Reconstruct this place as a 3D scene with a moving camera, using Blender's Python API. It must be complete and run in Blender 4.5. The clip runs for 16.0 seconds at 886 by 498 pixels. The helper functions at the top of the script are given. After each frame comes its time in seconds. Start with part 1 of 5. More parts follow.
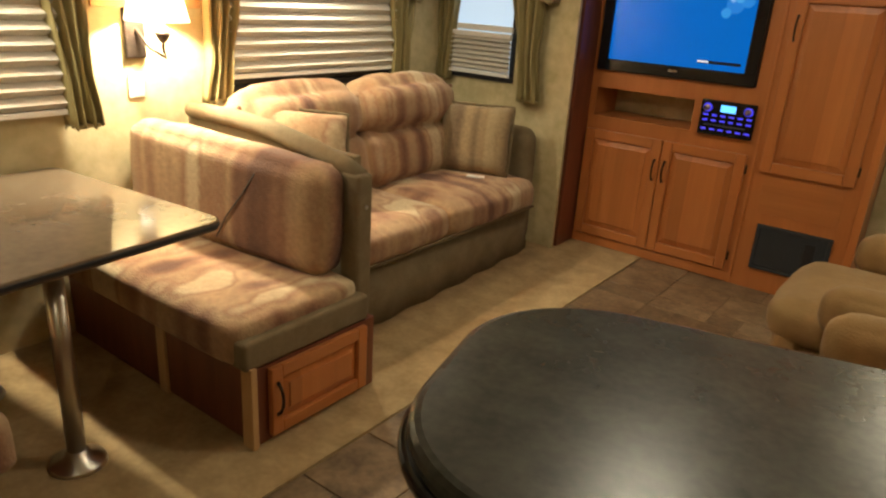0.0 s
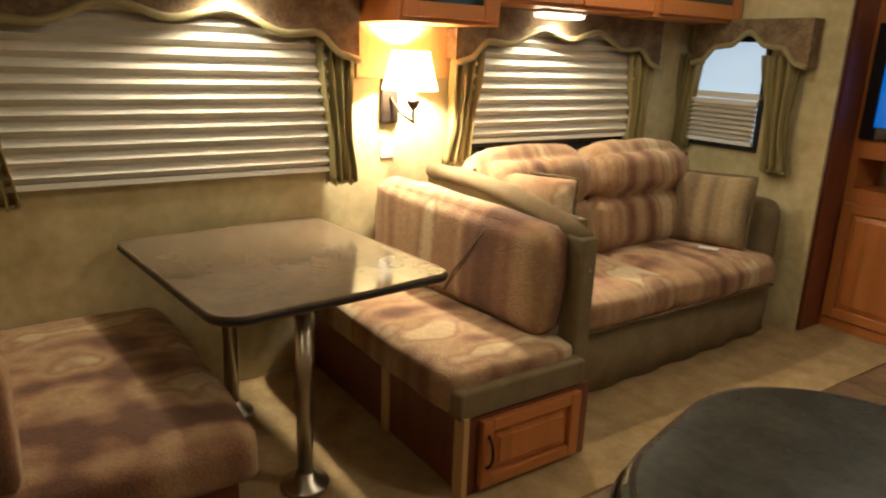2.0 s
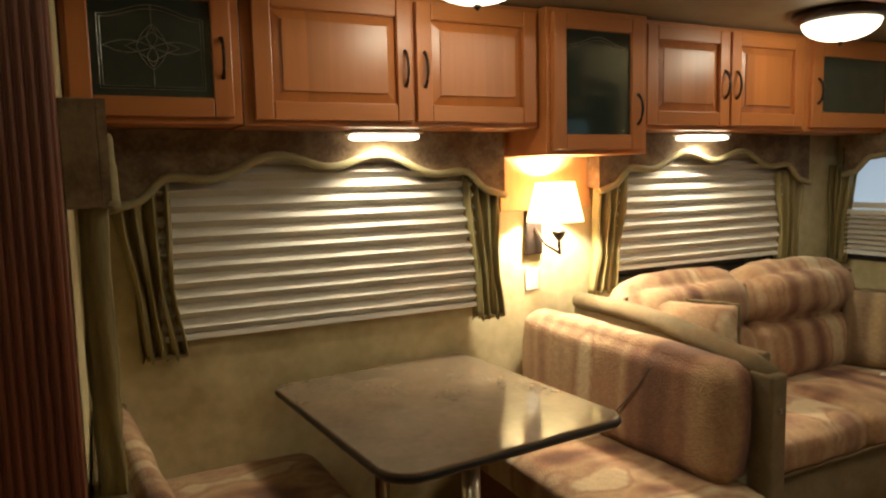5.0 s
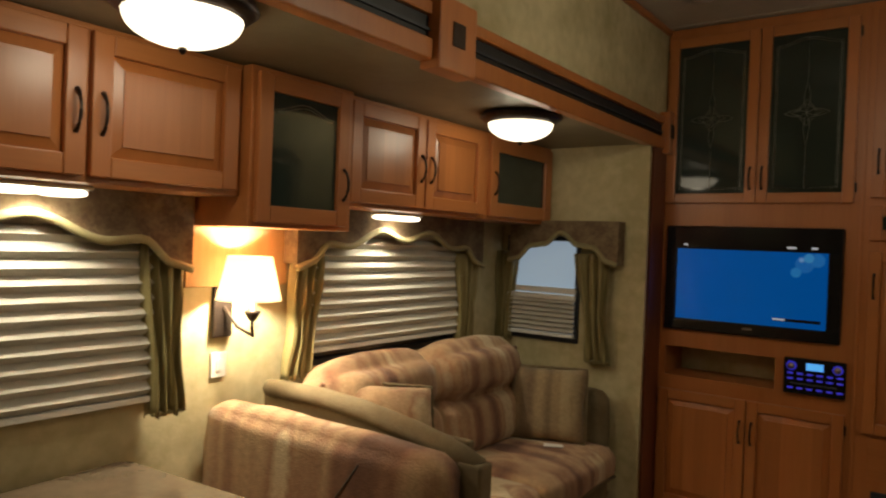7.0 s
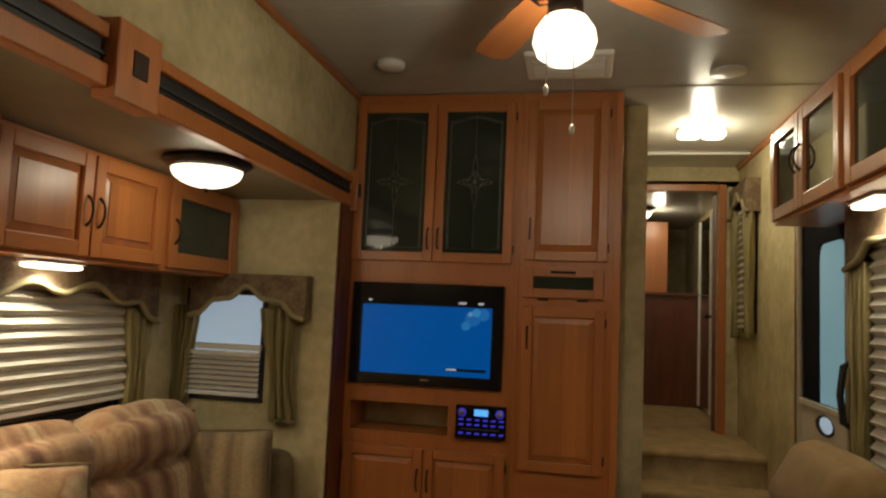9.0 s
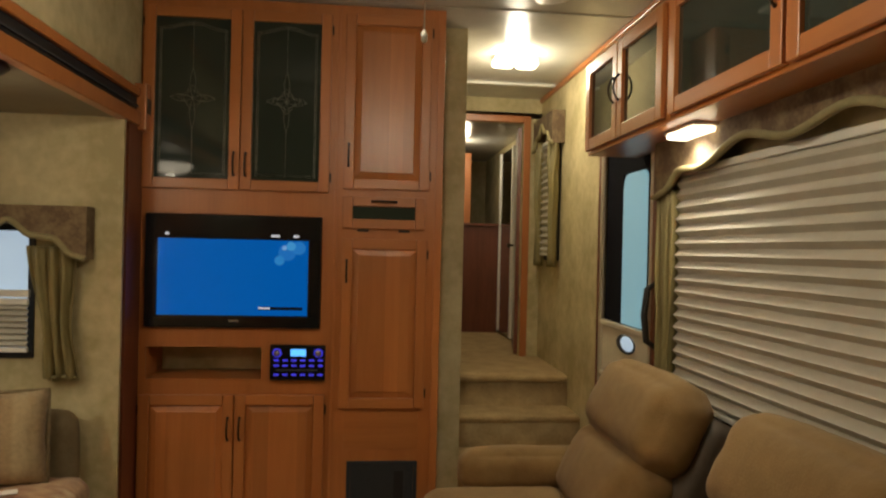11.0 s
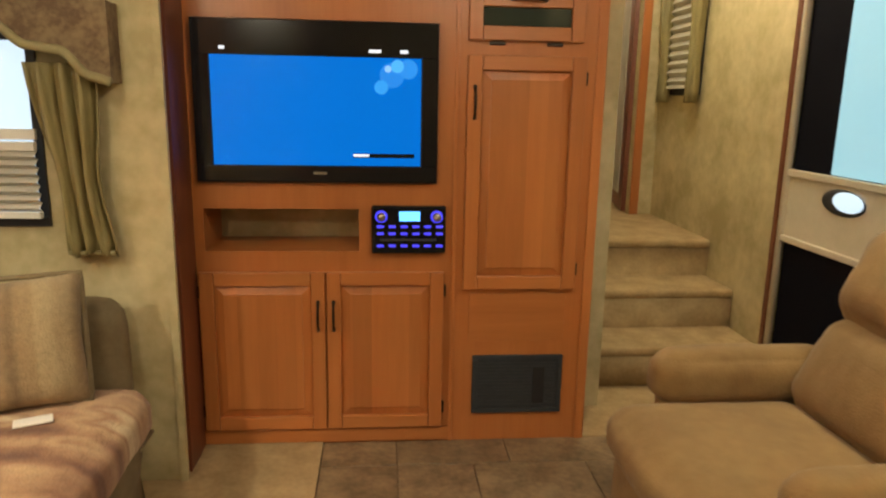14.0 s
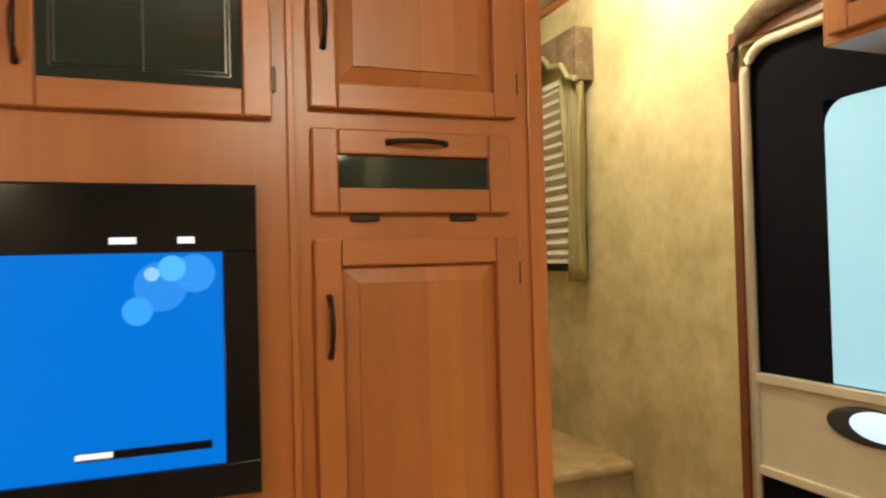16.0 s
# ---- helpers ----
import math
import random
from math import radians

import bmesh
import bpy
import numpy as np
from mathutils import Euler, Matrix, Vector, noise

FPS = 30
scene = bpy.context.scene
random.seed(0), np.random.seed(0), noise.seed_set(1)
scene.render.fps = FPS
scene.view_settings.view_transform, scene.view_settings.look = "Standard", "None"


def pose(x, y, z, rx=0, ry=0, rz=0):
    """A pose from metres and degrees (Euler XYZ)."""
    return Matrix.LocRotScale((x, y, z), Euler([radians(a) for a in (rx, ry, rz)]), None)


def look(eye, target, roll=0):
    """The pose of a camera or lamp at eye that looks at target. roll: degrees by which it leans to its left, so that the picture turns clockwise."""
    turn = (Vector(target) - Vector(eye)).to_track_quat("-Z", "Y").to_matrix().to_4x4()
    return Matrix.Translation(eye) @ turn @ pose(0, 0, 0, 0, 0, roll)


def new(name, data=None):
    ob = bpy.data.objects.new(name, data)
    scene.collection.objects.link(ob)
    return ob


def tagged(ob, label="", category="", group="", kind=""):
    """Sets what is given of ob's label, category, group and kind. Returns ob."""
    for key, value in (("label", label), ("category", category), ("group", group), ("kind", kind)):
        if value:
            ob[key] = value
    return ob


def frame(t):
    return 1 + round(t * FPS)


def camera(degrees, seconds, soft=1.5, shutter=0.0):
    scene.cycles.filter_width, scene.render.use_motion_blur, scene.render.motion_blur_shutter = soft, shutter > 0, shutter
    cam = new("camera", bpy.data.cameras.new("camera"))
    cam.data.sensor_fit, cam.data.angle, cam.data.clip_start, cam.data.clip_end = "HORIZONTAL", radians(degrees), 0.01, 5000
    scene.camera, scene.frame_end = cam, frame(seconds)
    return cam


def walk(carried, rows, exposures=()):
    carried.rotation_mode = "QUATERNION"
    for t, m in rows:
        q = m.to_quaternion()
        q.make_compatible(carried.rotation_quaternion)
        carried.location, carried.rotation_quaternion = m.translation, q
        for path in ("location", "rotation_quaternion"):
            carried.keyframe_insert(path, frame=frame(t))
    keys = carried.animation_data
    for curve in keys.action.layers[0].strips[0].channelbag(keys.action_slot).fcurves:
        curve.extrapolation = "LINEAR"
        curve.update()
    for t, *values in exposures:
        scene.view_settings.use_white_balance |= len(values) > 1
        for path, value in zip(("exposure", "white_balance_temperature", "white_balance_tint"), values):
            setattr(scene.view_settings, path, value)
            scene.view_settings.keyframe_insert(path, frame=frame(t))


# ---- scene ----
cam = camera(64.6, 16.0, 2.1, 0.3)
PATH = [
    (0, (0.355, 0.204, 1.467), (-0.753, 1.72, 0.777), 3.7),
    (0.5, (0.378, 0.182, 1.476), (-0.857, 1.632, 0.866), 2.6),
    (1, (0.397, 0.191, 1.457), (-0.975, 1.524, 0.873), 1.8),
    (1.5, (0.39, 0.192, 1.463), (-1.097, 1.405, 0.902), 2.6),
    (2, (0.367, 0.183, 1.453), (-1.214, 1.283, 0.912), 2.2),
    (2.5, (0.353, 0.173, 1.465), (-1.308, 1.145, 0.923), 1.5),
    (3, (0.343, 0.163, 1.463), (-1.388, 1.028, 0.957), 0.6),
    (3.2, (0.339, 0.149, 1.464), (-1.415, 0.978, 0.974), -0.0),
    (5.5, (0.11, 0.06, 1.506), (-1.631, 1.042, 1.435), -1.3),
    (6, (0.041, 0.082, 1.5), (-1.575, 1.26, 1.536), 0.8),
    (6.5, (-0.038, 0.096, 1.519), (-1.459, 1.503, 1.522), 1.8),
    (7, (-0.122, 0.108, 1.54), (-1.31, 1.717, 1.519), 2.2),
    (7.5, (-0.177, 0.125, 1.535), (-1.185, 1.852, 1.496), 2.0),
    (8, (-0.139, 0.143, 1.541), (-0.93, 1.98, 1.513), 2.4),
    (8.5, (-0.184, 0.147, 1.555), (-0.745, 2.066, 1.587), 2.4),
    (9, (-0.172, 0.166, 1.535), (-0.56, 2.12, 1.708), 2.5),
    (9.2, (-0.163, 0.172, 1.541), (-0.519, 2.129, 1.751), 2.9),
    (11.3, (-0.372, 0.45, 1.521), (-0.123, 2.431, 1.393), 1.7),
    (11.5, (-0.398, 0.484, 1.491), (-0.132, 2.451, 1.246), 2.1),
    (12, (-0.538, 0.632, 1.42), (-0.131, 2.536, 0.963), 0.7),
    (12.5, (-0.707, 0.726, 1.44), (-0.258, 2.59, 0.871), 0.6),
    (13, (-0.767, 0.89, 1.436), (-0.399, 2.762, 0.836), 1.4),
    (13.5, (-0.752, 1.211, 1.419), (-0.528, 3.126, 0.885), 0.5),
    (14, (-0.814, 1.485, 1.415), (-0.639, 3.432, 0.993), 1.1),
    (14.5, (-0.91, 1.808, 1.457), (-0.697, 3.764, 1.098), -0.0),
    (15, (-0.901, 2.096, 1.491), (-0.512, 4.041, 1.229), -0.7),
    (15.5, (-0.801, 2.435, 1.499), (-0.312, 4.374, 1.439), -1.7),
    (16, (-0.754, 2.782, 1.525), (-0.033, 4.648, 1.56), -1.5),
]
EXPOSURES = [(0.0, 0.62), (1.5, 0.5), (3.0, 0.2), (5.5, -0.15), (6.5, -0.55), (7.5, -0.75), (9.0, -0.5), (11.5, 0.15), (12.5, 0.45), (14.5, 1.1), (16.0, 1.1)]
walk(cam, [(t, look(eye, target, roll)) for t, eye, target, roll in PATH], EXPOSURES)

# ---- world, lights, exposure ----
world = bpy.data.worlds.new("world")
scene.world = world
world.use_nodes = True
wn = world.node_tree.nodes
sky = wn.new("ShaderNodeTexSky")
sky.sky_type, sky.sun_disc, sky.sun_elevation, sky.sun_rotation = "NISHITA", False, radians(4), radians(200)
world.node_tree.links.new(sky.outputs[0], wn["Background"].inputs[0])
wn["Background"].inputs[1].default_value = 0.1

WARM = (1.0, 0.905, 0.665)


def lamp(name, where, watts, radius=0.05, colour=WARM, spot=0.0, aim=None):
    data = bpy.data.lights.new(name, "SPOT" if spot else "POINT")
    data.energy, data.shadow_soft_size, data.color = watts, radius, colour
    if spot:
        data.spot_size, data.spot_blend = radians(spot), 0.6
    ob = new(name, data)
    ob.matrix_world = look(where, aim) if aim else Matrix.Translation(where)
    return ob


ROOM_Z, SLIDE_Z = 2.83, 2.13        # ceilings of the room and of the slide-out
WALL_L, WALL_S, WALL_R = -1.55, -2.47, 1.10   # room wall, outer wall of the slide-out, door wall
END_Y, NEAR_Y, CAB_Y = 3.93, 0.0, 4.20      # slide-out end walls, face of the tall cabinets
LAND = 0.63                         # height of the landing
lamp("dome_bulb", (-1.73, 1.14, 2.05), 4)
lamp("dome_bulb", (-1.75, 2.87, 2.05), 4)
lamp("sconce_bulb", (-2.34, 1.855, 1.37), 60, 0.03)
lamp("puck_bulb", (-2.32, 1.06, 1.628), 24, 0.04, WARM, 150, (-2.36, 1.06, 0))
lamp("puck_bulb", (-2.32, 2.70, 1.628), 22, 0.04, WARM, 150, (-2.36, 2.70, 0))
lamp("fan_bulb", (-0.24, 2.30, 2.37), 21, 0.09)
lamp("hall_bulb", (0.60, 4.98, 2.71), 18, 0.06)
lamp("bedroom_bulb", (0.6, 7.6, 2.55), 5, 0.06)
lamp("wall_puck_bulb", (0.95, 3.15, 2.005), 14, 0.04, WARM, 150, (0.98, 3.15, 0))
# unseen fill lamp added over the rear to brighten the island, no fixture
lamp("galley_fill", (0.75, -1.0, 2.66), 8, 0.1)

# ---- materials ----
MATS = {}


def mat(name, colour, rough=0.5, metal=0.0, colour2=None, scale=8.0, stretch=(1, 1, 1), bump=0.0, bump_scale=None, detail=4.0,
        per_object=0.0, emit=None, strength=0.0, coat=0.0, low=0.35, high=0.65, spread=None):
    """A surface that wanders between two colours, with fine relief."""
    m = bpy.data.materials.new(name)
    m.use_nodes = True
    n, l = m.node_tree.nodes, m.node_tree.links
    b = n["Principled BSDF"]
    b.inputs["Roughness"].default_value, b.inputs["Metallic"].default_value = rough, metal
    b.inputs["Base Color"].default_value = (*colour, 1)
    b.inputs["Coat Weight"].default_value, b.inputs["Coat Roughness"].default_value = coat, 0.32
    tc, mp = n.new("ShaderNodeTexCoord"), n.new("ShaderNodeMapping")
    mp.inputs["Scale"].default_value = stretch
    l.new(tc.outputs["Object"], mp.inputs[0])
    if per_object:
        info, add = n.new("ShaderNodeObjectInfo"), n.new("ShaderNodeVectorMath")
        mul = n.new("ShaderNodeVectorMath")
        mul.operation = "SCALE"
        mul.inputs[0].default_value = (7, 13, 5)
        l.new(info.outputs["Random"], mul.inputs["Scale"])
        l.new(tc.outputs["Object"], add.inputs[0])
        l.new(mul.outputs[0], add.inputs[1])
        l.new(add.outputs[0], mp.inputs[0])
    if colour2:
        t1, t2 = n.new("ShaderNodeTexNoise"), n.new("ShaderNodeTexNoise")
        t1.inputs["Scale"].default_value, t1.inputs["Detail"].default_value = scale, detail
        t2.inputs["Scale"].default_value, t2.inputs["Detail"].default_value = scale * 5.3, detail
        l.new(mp.outputs[0], t1.inputs[0])
        l.new(mp.outputs[0], t2.inputs[0])
        mix = n.new("ShaderNodeMix")
        mix.inputs[0].default_value = 0.35
        l.new(t1.outputs[0], mix.inputs[2])
        l.new(t2.outputs[0], mix.inputs[3])
        ramp = n.new("ShaderNodeValToRGB")
        ramp.color_ramp.elements[0].position, ramp.color_ramp.elements[1].position = low, high
        ramp.color_ramp.elements[0].color, ramp.color_ramp.elements[1].color = (*colour, 1), (*colour2, 1)
        l.new(mix.outputs[0], ramp.inputs[0])
        last = ramp.outputs[0]
        if per_object:
            hsv, mr = n.new("ShaderNodeHueSaturation"), n.new("ShaderNodeMapRange")
            mr.inputs[3].default_value, mr.inputs[4].default_value = 1 - per_object, 1 + per_object
            l.new(info.outputs["Random"], mr.inputs[0])
            l.new(mr.outputs[0], hsv.inputs["Value"])
            l.new(last, hsv.inputs["Color"])
            last = hsv.outputs[0]
        l.new(last, b.inputs["Base Color"])
    if bump:
        t3, bp = n.new("ShaderNodeTexNoise"), n.new("ShaderNodeBump")
        t3.inputs["Scale"].default_value, t3.inputs["Detail"].default_value = bump_scale or scale * 4, 3
        bp.inputs["Strength"].default_value, bp.inputs["Distance"].default_value = bump, 0.01
        l.new(mp.outputs[0], t3.inputs[0])
        l.new(t3.outputs[0], bp.inputs["Height"])
        l.new(bp.outputs[0], b.inputs["Normal"])
    if emit:
        b.inputs["Emission Color"].default_value, b.inputs["Emission Strength"].default_value = (*emit, 1), strength
    MATS[name] = m
    return m


def patchwork(name, colours, size=(0.15, 0.45, 250), size2=(0.24, 0.17, 250)):
    """Woven chenille: two overlaid sets of soft-edged coloured bands."""
    m = mat(name, colours[0], 0.92, bump=0.5, bump_scale=140)
    n, l = m.node_tree.nodes, m.node_tree.links
    tc = n.new("ShaderNodeTexCoord")
    fuzz = n.new("ShaderNodeTexNoise")
    fuzz.inputs["Scale"].default_value, fuzz.inputs["Detail"].default_value = 38.0, 4
    l.new(tc.outputs["Object"], fuzz.inputs[0])
    drift = n.new("ShaderNodeTexNoise")
    drift.inputs["Scale"].default_value = 3.6
    l.new(tc.outputs["Object"], drift.inputs[0])
    values = []
    for cell, offset in ((size, (0.32, 0.02, 0.23)), (size2, (0.32, 0.41, 0.13))):
        mp = n.new("ShaderNodeMapping")
        mp.inputs["Scale"].default_value = [1 / c for c in cell]
        mp.inputs["Location"].default_value = offset
        l.new(tc.outputs["Object"], mp.inputs[0])
        last = mp.outputs[0]
        for tex, amount in ((fuzz, 0.12), (drift, 0.2)):
            scaled, added = n.new("ShaderNodeVectorMath"), n.new("ShaderNodeVectorMath")
            scaled.operation = "SCALE"
            scaled.inputs["Scale"].default_value = amount
            l.new(tex.outputs["Color"], scaled.inputs[0])
            l.new(last, added.inputs[0])
            l.new(scaled.outputs[0], added.inputs[1])
            last = added.outputs[0]
        band = n.new("ShaderNodeTexNoise")
        band.inputs["Scale"].default_value, band.inputs["Detail"].default_value = 1.0, 1.0
        l.new(last, band.inputs[0])
        values.append(band.outputs[0])
    blend = n.new("ShaderNodeMix")
    blend.inputs[0].default_value = 0.42
    l.new(values[0], blend.inputs[2])
    l.new(values[1], blend.inputs[3])
    ramp = n.new("ShaderNodeValToRGB")
    while len(ramp.color_ramp.elements) < len(colours):
        ramp.color_ramp.elements.new(0.5)
    for i, c in enumerate(colours):
        ramp.color_ramp.elements[i].position = 0.39 + 0.22 * i / (len(colours) - 1)
        ramp.color_ramp.elements[i].color = (*c, 1)
    l.new(blend.outputs[0], ramp.inputs[0])
    weave, mx = n.new("ShaderNodeTexNoise"), n.new("ShaderNodeMix")
    weave.inputs["Scale"].default_value, weave.inputs["Detail"].default_value = 55, 6
    mx.data_type, mx.blend_type = "RGBA", "OVERLAY"
    mx.inputs[0].default_value = 0.32
    l.new(tc.outputs["Object"], weave.inputs[0])
    l.new(ramp.outputs[0], mx.inputs[6])
    l.new(weave.outputs[0], mx.inputs[7])
    l.new(mx.outputs[2], n["Principled BSDF"].inputs["Base Color"])
    n["Principled BSDF"].inputs["Sheen Weight"].default_value = 0.15
    return m


def boards(m, width, amount):
    """Gives a wood the tone steps of glued-up boards, side by side along x."""
    n, l = m.node_tree.nodes, m.node_tree.links
    b = n["Principled BSDF"]
    source = b.inputs["Base Color"].links[0].from_socket
    tc, mp, fl, wh = n.new("ShaderNodeTexCoord"), n.new("ShaderNodeMapping"), n.new("ShaderNodeVectorMath"), n.new("ShaderNodeTexWhiteNoise")
    mp.inputs["Scale"].default_value = (1 / width, 0.001, 0.001)
    mp.inputs["Location"].default_value = (0.37, 0.5, 0.5)
    fl.operation = "FLOOR"
    l.new(tc.outputs["Object"], mp.inputs[0])
    l.new(mp.outputs[0], fl.inputs[0])
    l.new(fl.outputs[0], wh.inputs[0])
    mr, hsv = n.new("ShaderNodeMapRange"), n.new("ShaderNodeHueSaturation")
    mr.inputs[3].default_value, mr.inputs[4].default_value = 1 - amount, 1 + amount
    l.new(wh.outputs["Value"], mr.inputs[0])
    l.new(mr.outputs[0], hsv.inputs["Value"])
    l.new(source, hsv.inputs["Color"])
    l.new(hsv.outputs[0], b.inputs["Base Color"])
    return m


def glassy(name, colour, rough=0.05):
    m = mat(name, colour, rough)
    m.node_tree.nodes["Principled BSDF"].inputs["Specular IOR Level"].default_value = 0.6
    return m


WOOD = mat("cherry_wood", (0.41, 0.135, 0.037), 0.34, colour2=(0.51, 0.185, 0.053), scale=2.5, stretch=(5, 5, 0.3), bump=0.05, bump_scale=40, per_object=0.07, coat=0.25, low=0.3, high=0.7)
WOOD_PANEL = boards(mat("cherry_glued_boards", (0.40, 0.132, 0.036), 0.34, colour2=(0.53, 0.195, 0.056), scale=2.5, stretch=(4, 4, 0.35), bump=0.04, bump_scale=40, per_object=0.05, coat=0.25, low=0.25, high=0.75), 0.075, 0.17)
WOOD_X = mat("cherry_wood_rail", (0.41, 0.138, 0.038), 0.34, colour2=(0.51, 0.188, 0.054), scale=3, stretch=(0.4, 6, 6), bump=0.05, bump_scale=40, per_object=0.07, coat=0.25, low=0.3, high=0.7)
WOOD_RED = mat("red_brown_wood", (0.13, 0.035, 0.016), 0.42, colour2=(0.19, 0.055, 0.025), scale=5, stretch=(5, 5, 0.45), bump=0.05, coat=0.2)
# bare wood of the bench strips; also the backboard's lamp glare put into colour
PALE_WOOD = mat("bare_and_lamplit_wood", (0.5, 0.3, 0.13), 0.6, colour2=(0.6, 0.38, 0.18), scale=6, stretch=(5, 5, 0.5))
WALLPAPER = mat("mottled_wallpaper", (0.42, 0.35, 0.185), 0.75, colour2=(0.65, 0.555, 0.335), scale=3.5, bump=0.08, bump_scale=60, detail=7, low=0.38, high=0.66)
CEILING = mat("ceiling_vinyl", (0.48, 0.46, 0.41), 0.24, colour2=(0.54, 0.52, 0.46), scale=6, bump=0.04, bump_scale=90)
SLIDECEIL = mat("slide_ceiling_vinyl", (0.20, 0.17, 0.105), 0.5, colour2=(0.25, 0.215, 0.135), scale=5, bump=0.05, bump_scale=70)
WHITE = mat("white_plastic", (0.75, 0.73, 0.68), 0.4, colour2=(0.8, 0.78, 0.73), scale=9)
CARPET = mat("tan_carpet", (0.34, 0.23, 0.105), 0.97, colour2=(0.50, 0.355, 0.18), scale=9, bump=0.45, bump_scale=300, detail=8)
TILE = mat("stone_look_tile", (0.105, 0.066, 0.036), 0.34, colour2=(0.31, 0.215, 0.122), scale=8, bump=0.1, bump_scale=30, detail=7, per_object=0.22)
GROUT = mat("brown_grout", (0.15, 0.105, 0.065), 0.8, colour2=(0.24, 0.175, 0.11), scale=20)
CLOTHS = [(0.15, 0.066, 0.036), (0.26, 0.125, 0.065), (0.37, 0.215, 0.115), (0.44, 0.285, 0.15), (0.33, 0.175, 0.092), (0.54, 0.41, 0.245)]
PATCH = patchwork("patchwork_cloth", CLOTHS)
PATCH_SOFA = patchwork("patchwork_sofa_cloth", CLOTHS, (0.45, 0.14, 250), (0.20, 0.26, 250))
PATCH_PILLOW = patchwork("striped_pillow_cloth", [(0.13, 0.08, 0.045), (0.22, 0.15, 0.08), (0.30, 0.21, 0.11), (0.36, 0.27, 0.15)], (0.085, 250, 250), (0.15, 250, 250))
OLIVE = mat("olive_brown_cloth", (0.17, 0.125, 0.065), 0.93, colour2=(0.22, 0.165, 0.09), scale=14, bump=0.3, bump_scale=180)
SUEDE = mat("tan_microfibre", (0.225, 0.132, 0.046), 0.88, colour2=(0.32, 0.198, 0.073), scale=4, bump=0.3, bump_scale=150)
SUEDE.node_tree.nodes["Principled BSDF"].inputs["Sheen Weight"].default_value = 0.12
# darker copy of the suede, with the shade behind the recliners in its colour
SUEDE_DARK = mat("shaded_recliner_suede", (0.075, 0.055, 0.04), 0.6, colour2=(0.10, 0.075, 0.055), scale=10, bump=0.1)
CURTAIN = mat("olive_curtain", (0.20, 0.16, 0.065), 0.42, colour2=(0.29, 0.235, 0.10), scale=12, stretch=(1, 1, 0.3), bump=0.2, bump_scale=160)
VALANCE = mat("leaf_print_valance", (0.12, 0.075, 0.043), 0.85, colour2=(0.22, 0.155, 0.085), scale=11, bump=0.2, bump_scale=120, detail=3, low=0.42, high=0.60)
PIPING = mat("valance_piping", (0.26, 0.22, 0.11), 0.8, colour2=(0.32, 0.275, 0.14), scale=20, bump=0.2)
BLIND = mat("pleated_blind", (0.60, 0.56, 0.48), 0.85, colour2=(0.66, 0.62, 0.54), scale=12, bump=0.05)
BRONZE = mat("dark_bronze", (0.035, 0.025, 0.02), 0.38, 0.8, colour2=(0.06, 0.04, 0.03), scale=20)
BLACK = mat("black_gloss_plastic", (0.006, 0.006, 0.008), 0.12, colour2=(0.01, 0.01, 0.012), scale=5)
BLACKMATT = mat("black_matt_plastic", (0.012, 0.012, 0.014), 0.55, colour2=(0.018, 0.018, 0.02), scale=15)
STONE = mat("dark_speckled_countertop", (0.030, 0.033, 0.028), 0.27, colour2=(0.085, 0.088, 0.072), scale=14, detail=9, bump=0.02, low=0.35, high=0.75)
LAMINATE = mat("brown_stone_laminate", (0.095, 0.066, 0.043), 0.11, colour2=(0.165, 0.122, 0.082), scale=7, detail=6, low=0.25, high=0.8)
CHROME = mat("chrome", (0.62, 0.58, 0.52), 0.3, 1.0)
DARKGLASS = glassy("smoked_cabinet_glass", (0.026, 0.036, 0.030))
CAME = mat("leaded_line", (0.30, 0.31, 0.27), 0.3, 0.7)
SHADE_LIT = mat("lit_lampshade", (0.85, 0.75, 0.55), 0.8, emit=(1.0, 0.78, 0.48), strength=2.2)
BOWL_LIT = mat("lit_glass_bowl", (0.9, 0.85, 0.75), 0.3, emit=(1.0, 0.86, 0.62), strength=4.0)
PUCK_LIT = mat("lit_puck_lens", (0.9, 0.85, 0.75), 0.3, emit=(1.0, 0.87, 0.64), strength=5.0)


def translucent(m, share, colour):
    """Lets light that falls on the back of a thin cloth through to its front."""
    n, l = m.node_tree.nodes, m.node_tree.links
    glow, mix = n.new("ShaderNodeBsdfTranslucent"), n.new("ShaderNodeMixShader")
    glow.inputs[0].default_value = (*colour, 1)
    mix.inputs[0].default_value = share
    l.new(n["Principled BSDF"].outputs[0], mix.inputs[1])
    l.new(glow.outputs[0], mix.inputs[2])
    l.new(mix.outputs[0], n["Material Output"].inputs[0])


translucent(SHADE_LIT, 0.6, (0.9, 0.82, 0.66))
translucent(BLIND, 0.15, (0.8, 0.78, 0.72))
SCREEN = mat("tv_screen", (0.0, 0.01, 0.03), 0.2, emit=(0.0, 0.15, 0.62), strength=0.54)
SCREEN.node_tree.nodes["Principled BSDF"].inputs["Specular IOR Level"].default_value = 0.15
BADGE = mat("pale_print", (0.5, 0.5, 0.5), 0.5, emit=(0.75, 0.8, 0.9), strength=0.5)
LCD = mat("lit_display", (0.1, 0.3, 0.6), 0.3, emit=(0.10, 0.45, 1.0), strength=1.3)
KEYLIT = mat("blue_lit_key", (0.03, 0.03, 0.12), 0.4, emit=(0.06, 0.05, 0.9), strength=0.7)
SKYGLOW = mat("daylight_backdrop", (0.2, 0.3, 0.35), 0.9, emit=(0.30, 0.62, 0.74), strength=0.42)
SKYBLUE = mat("dusk_backdrop", (0.2, 0.3, 0.35), 0.9, emit=(0.55, 0.68, 0.82), strength=0.62)
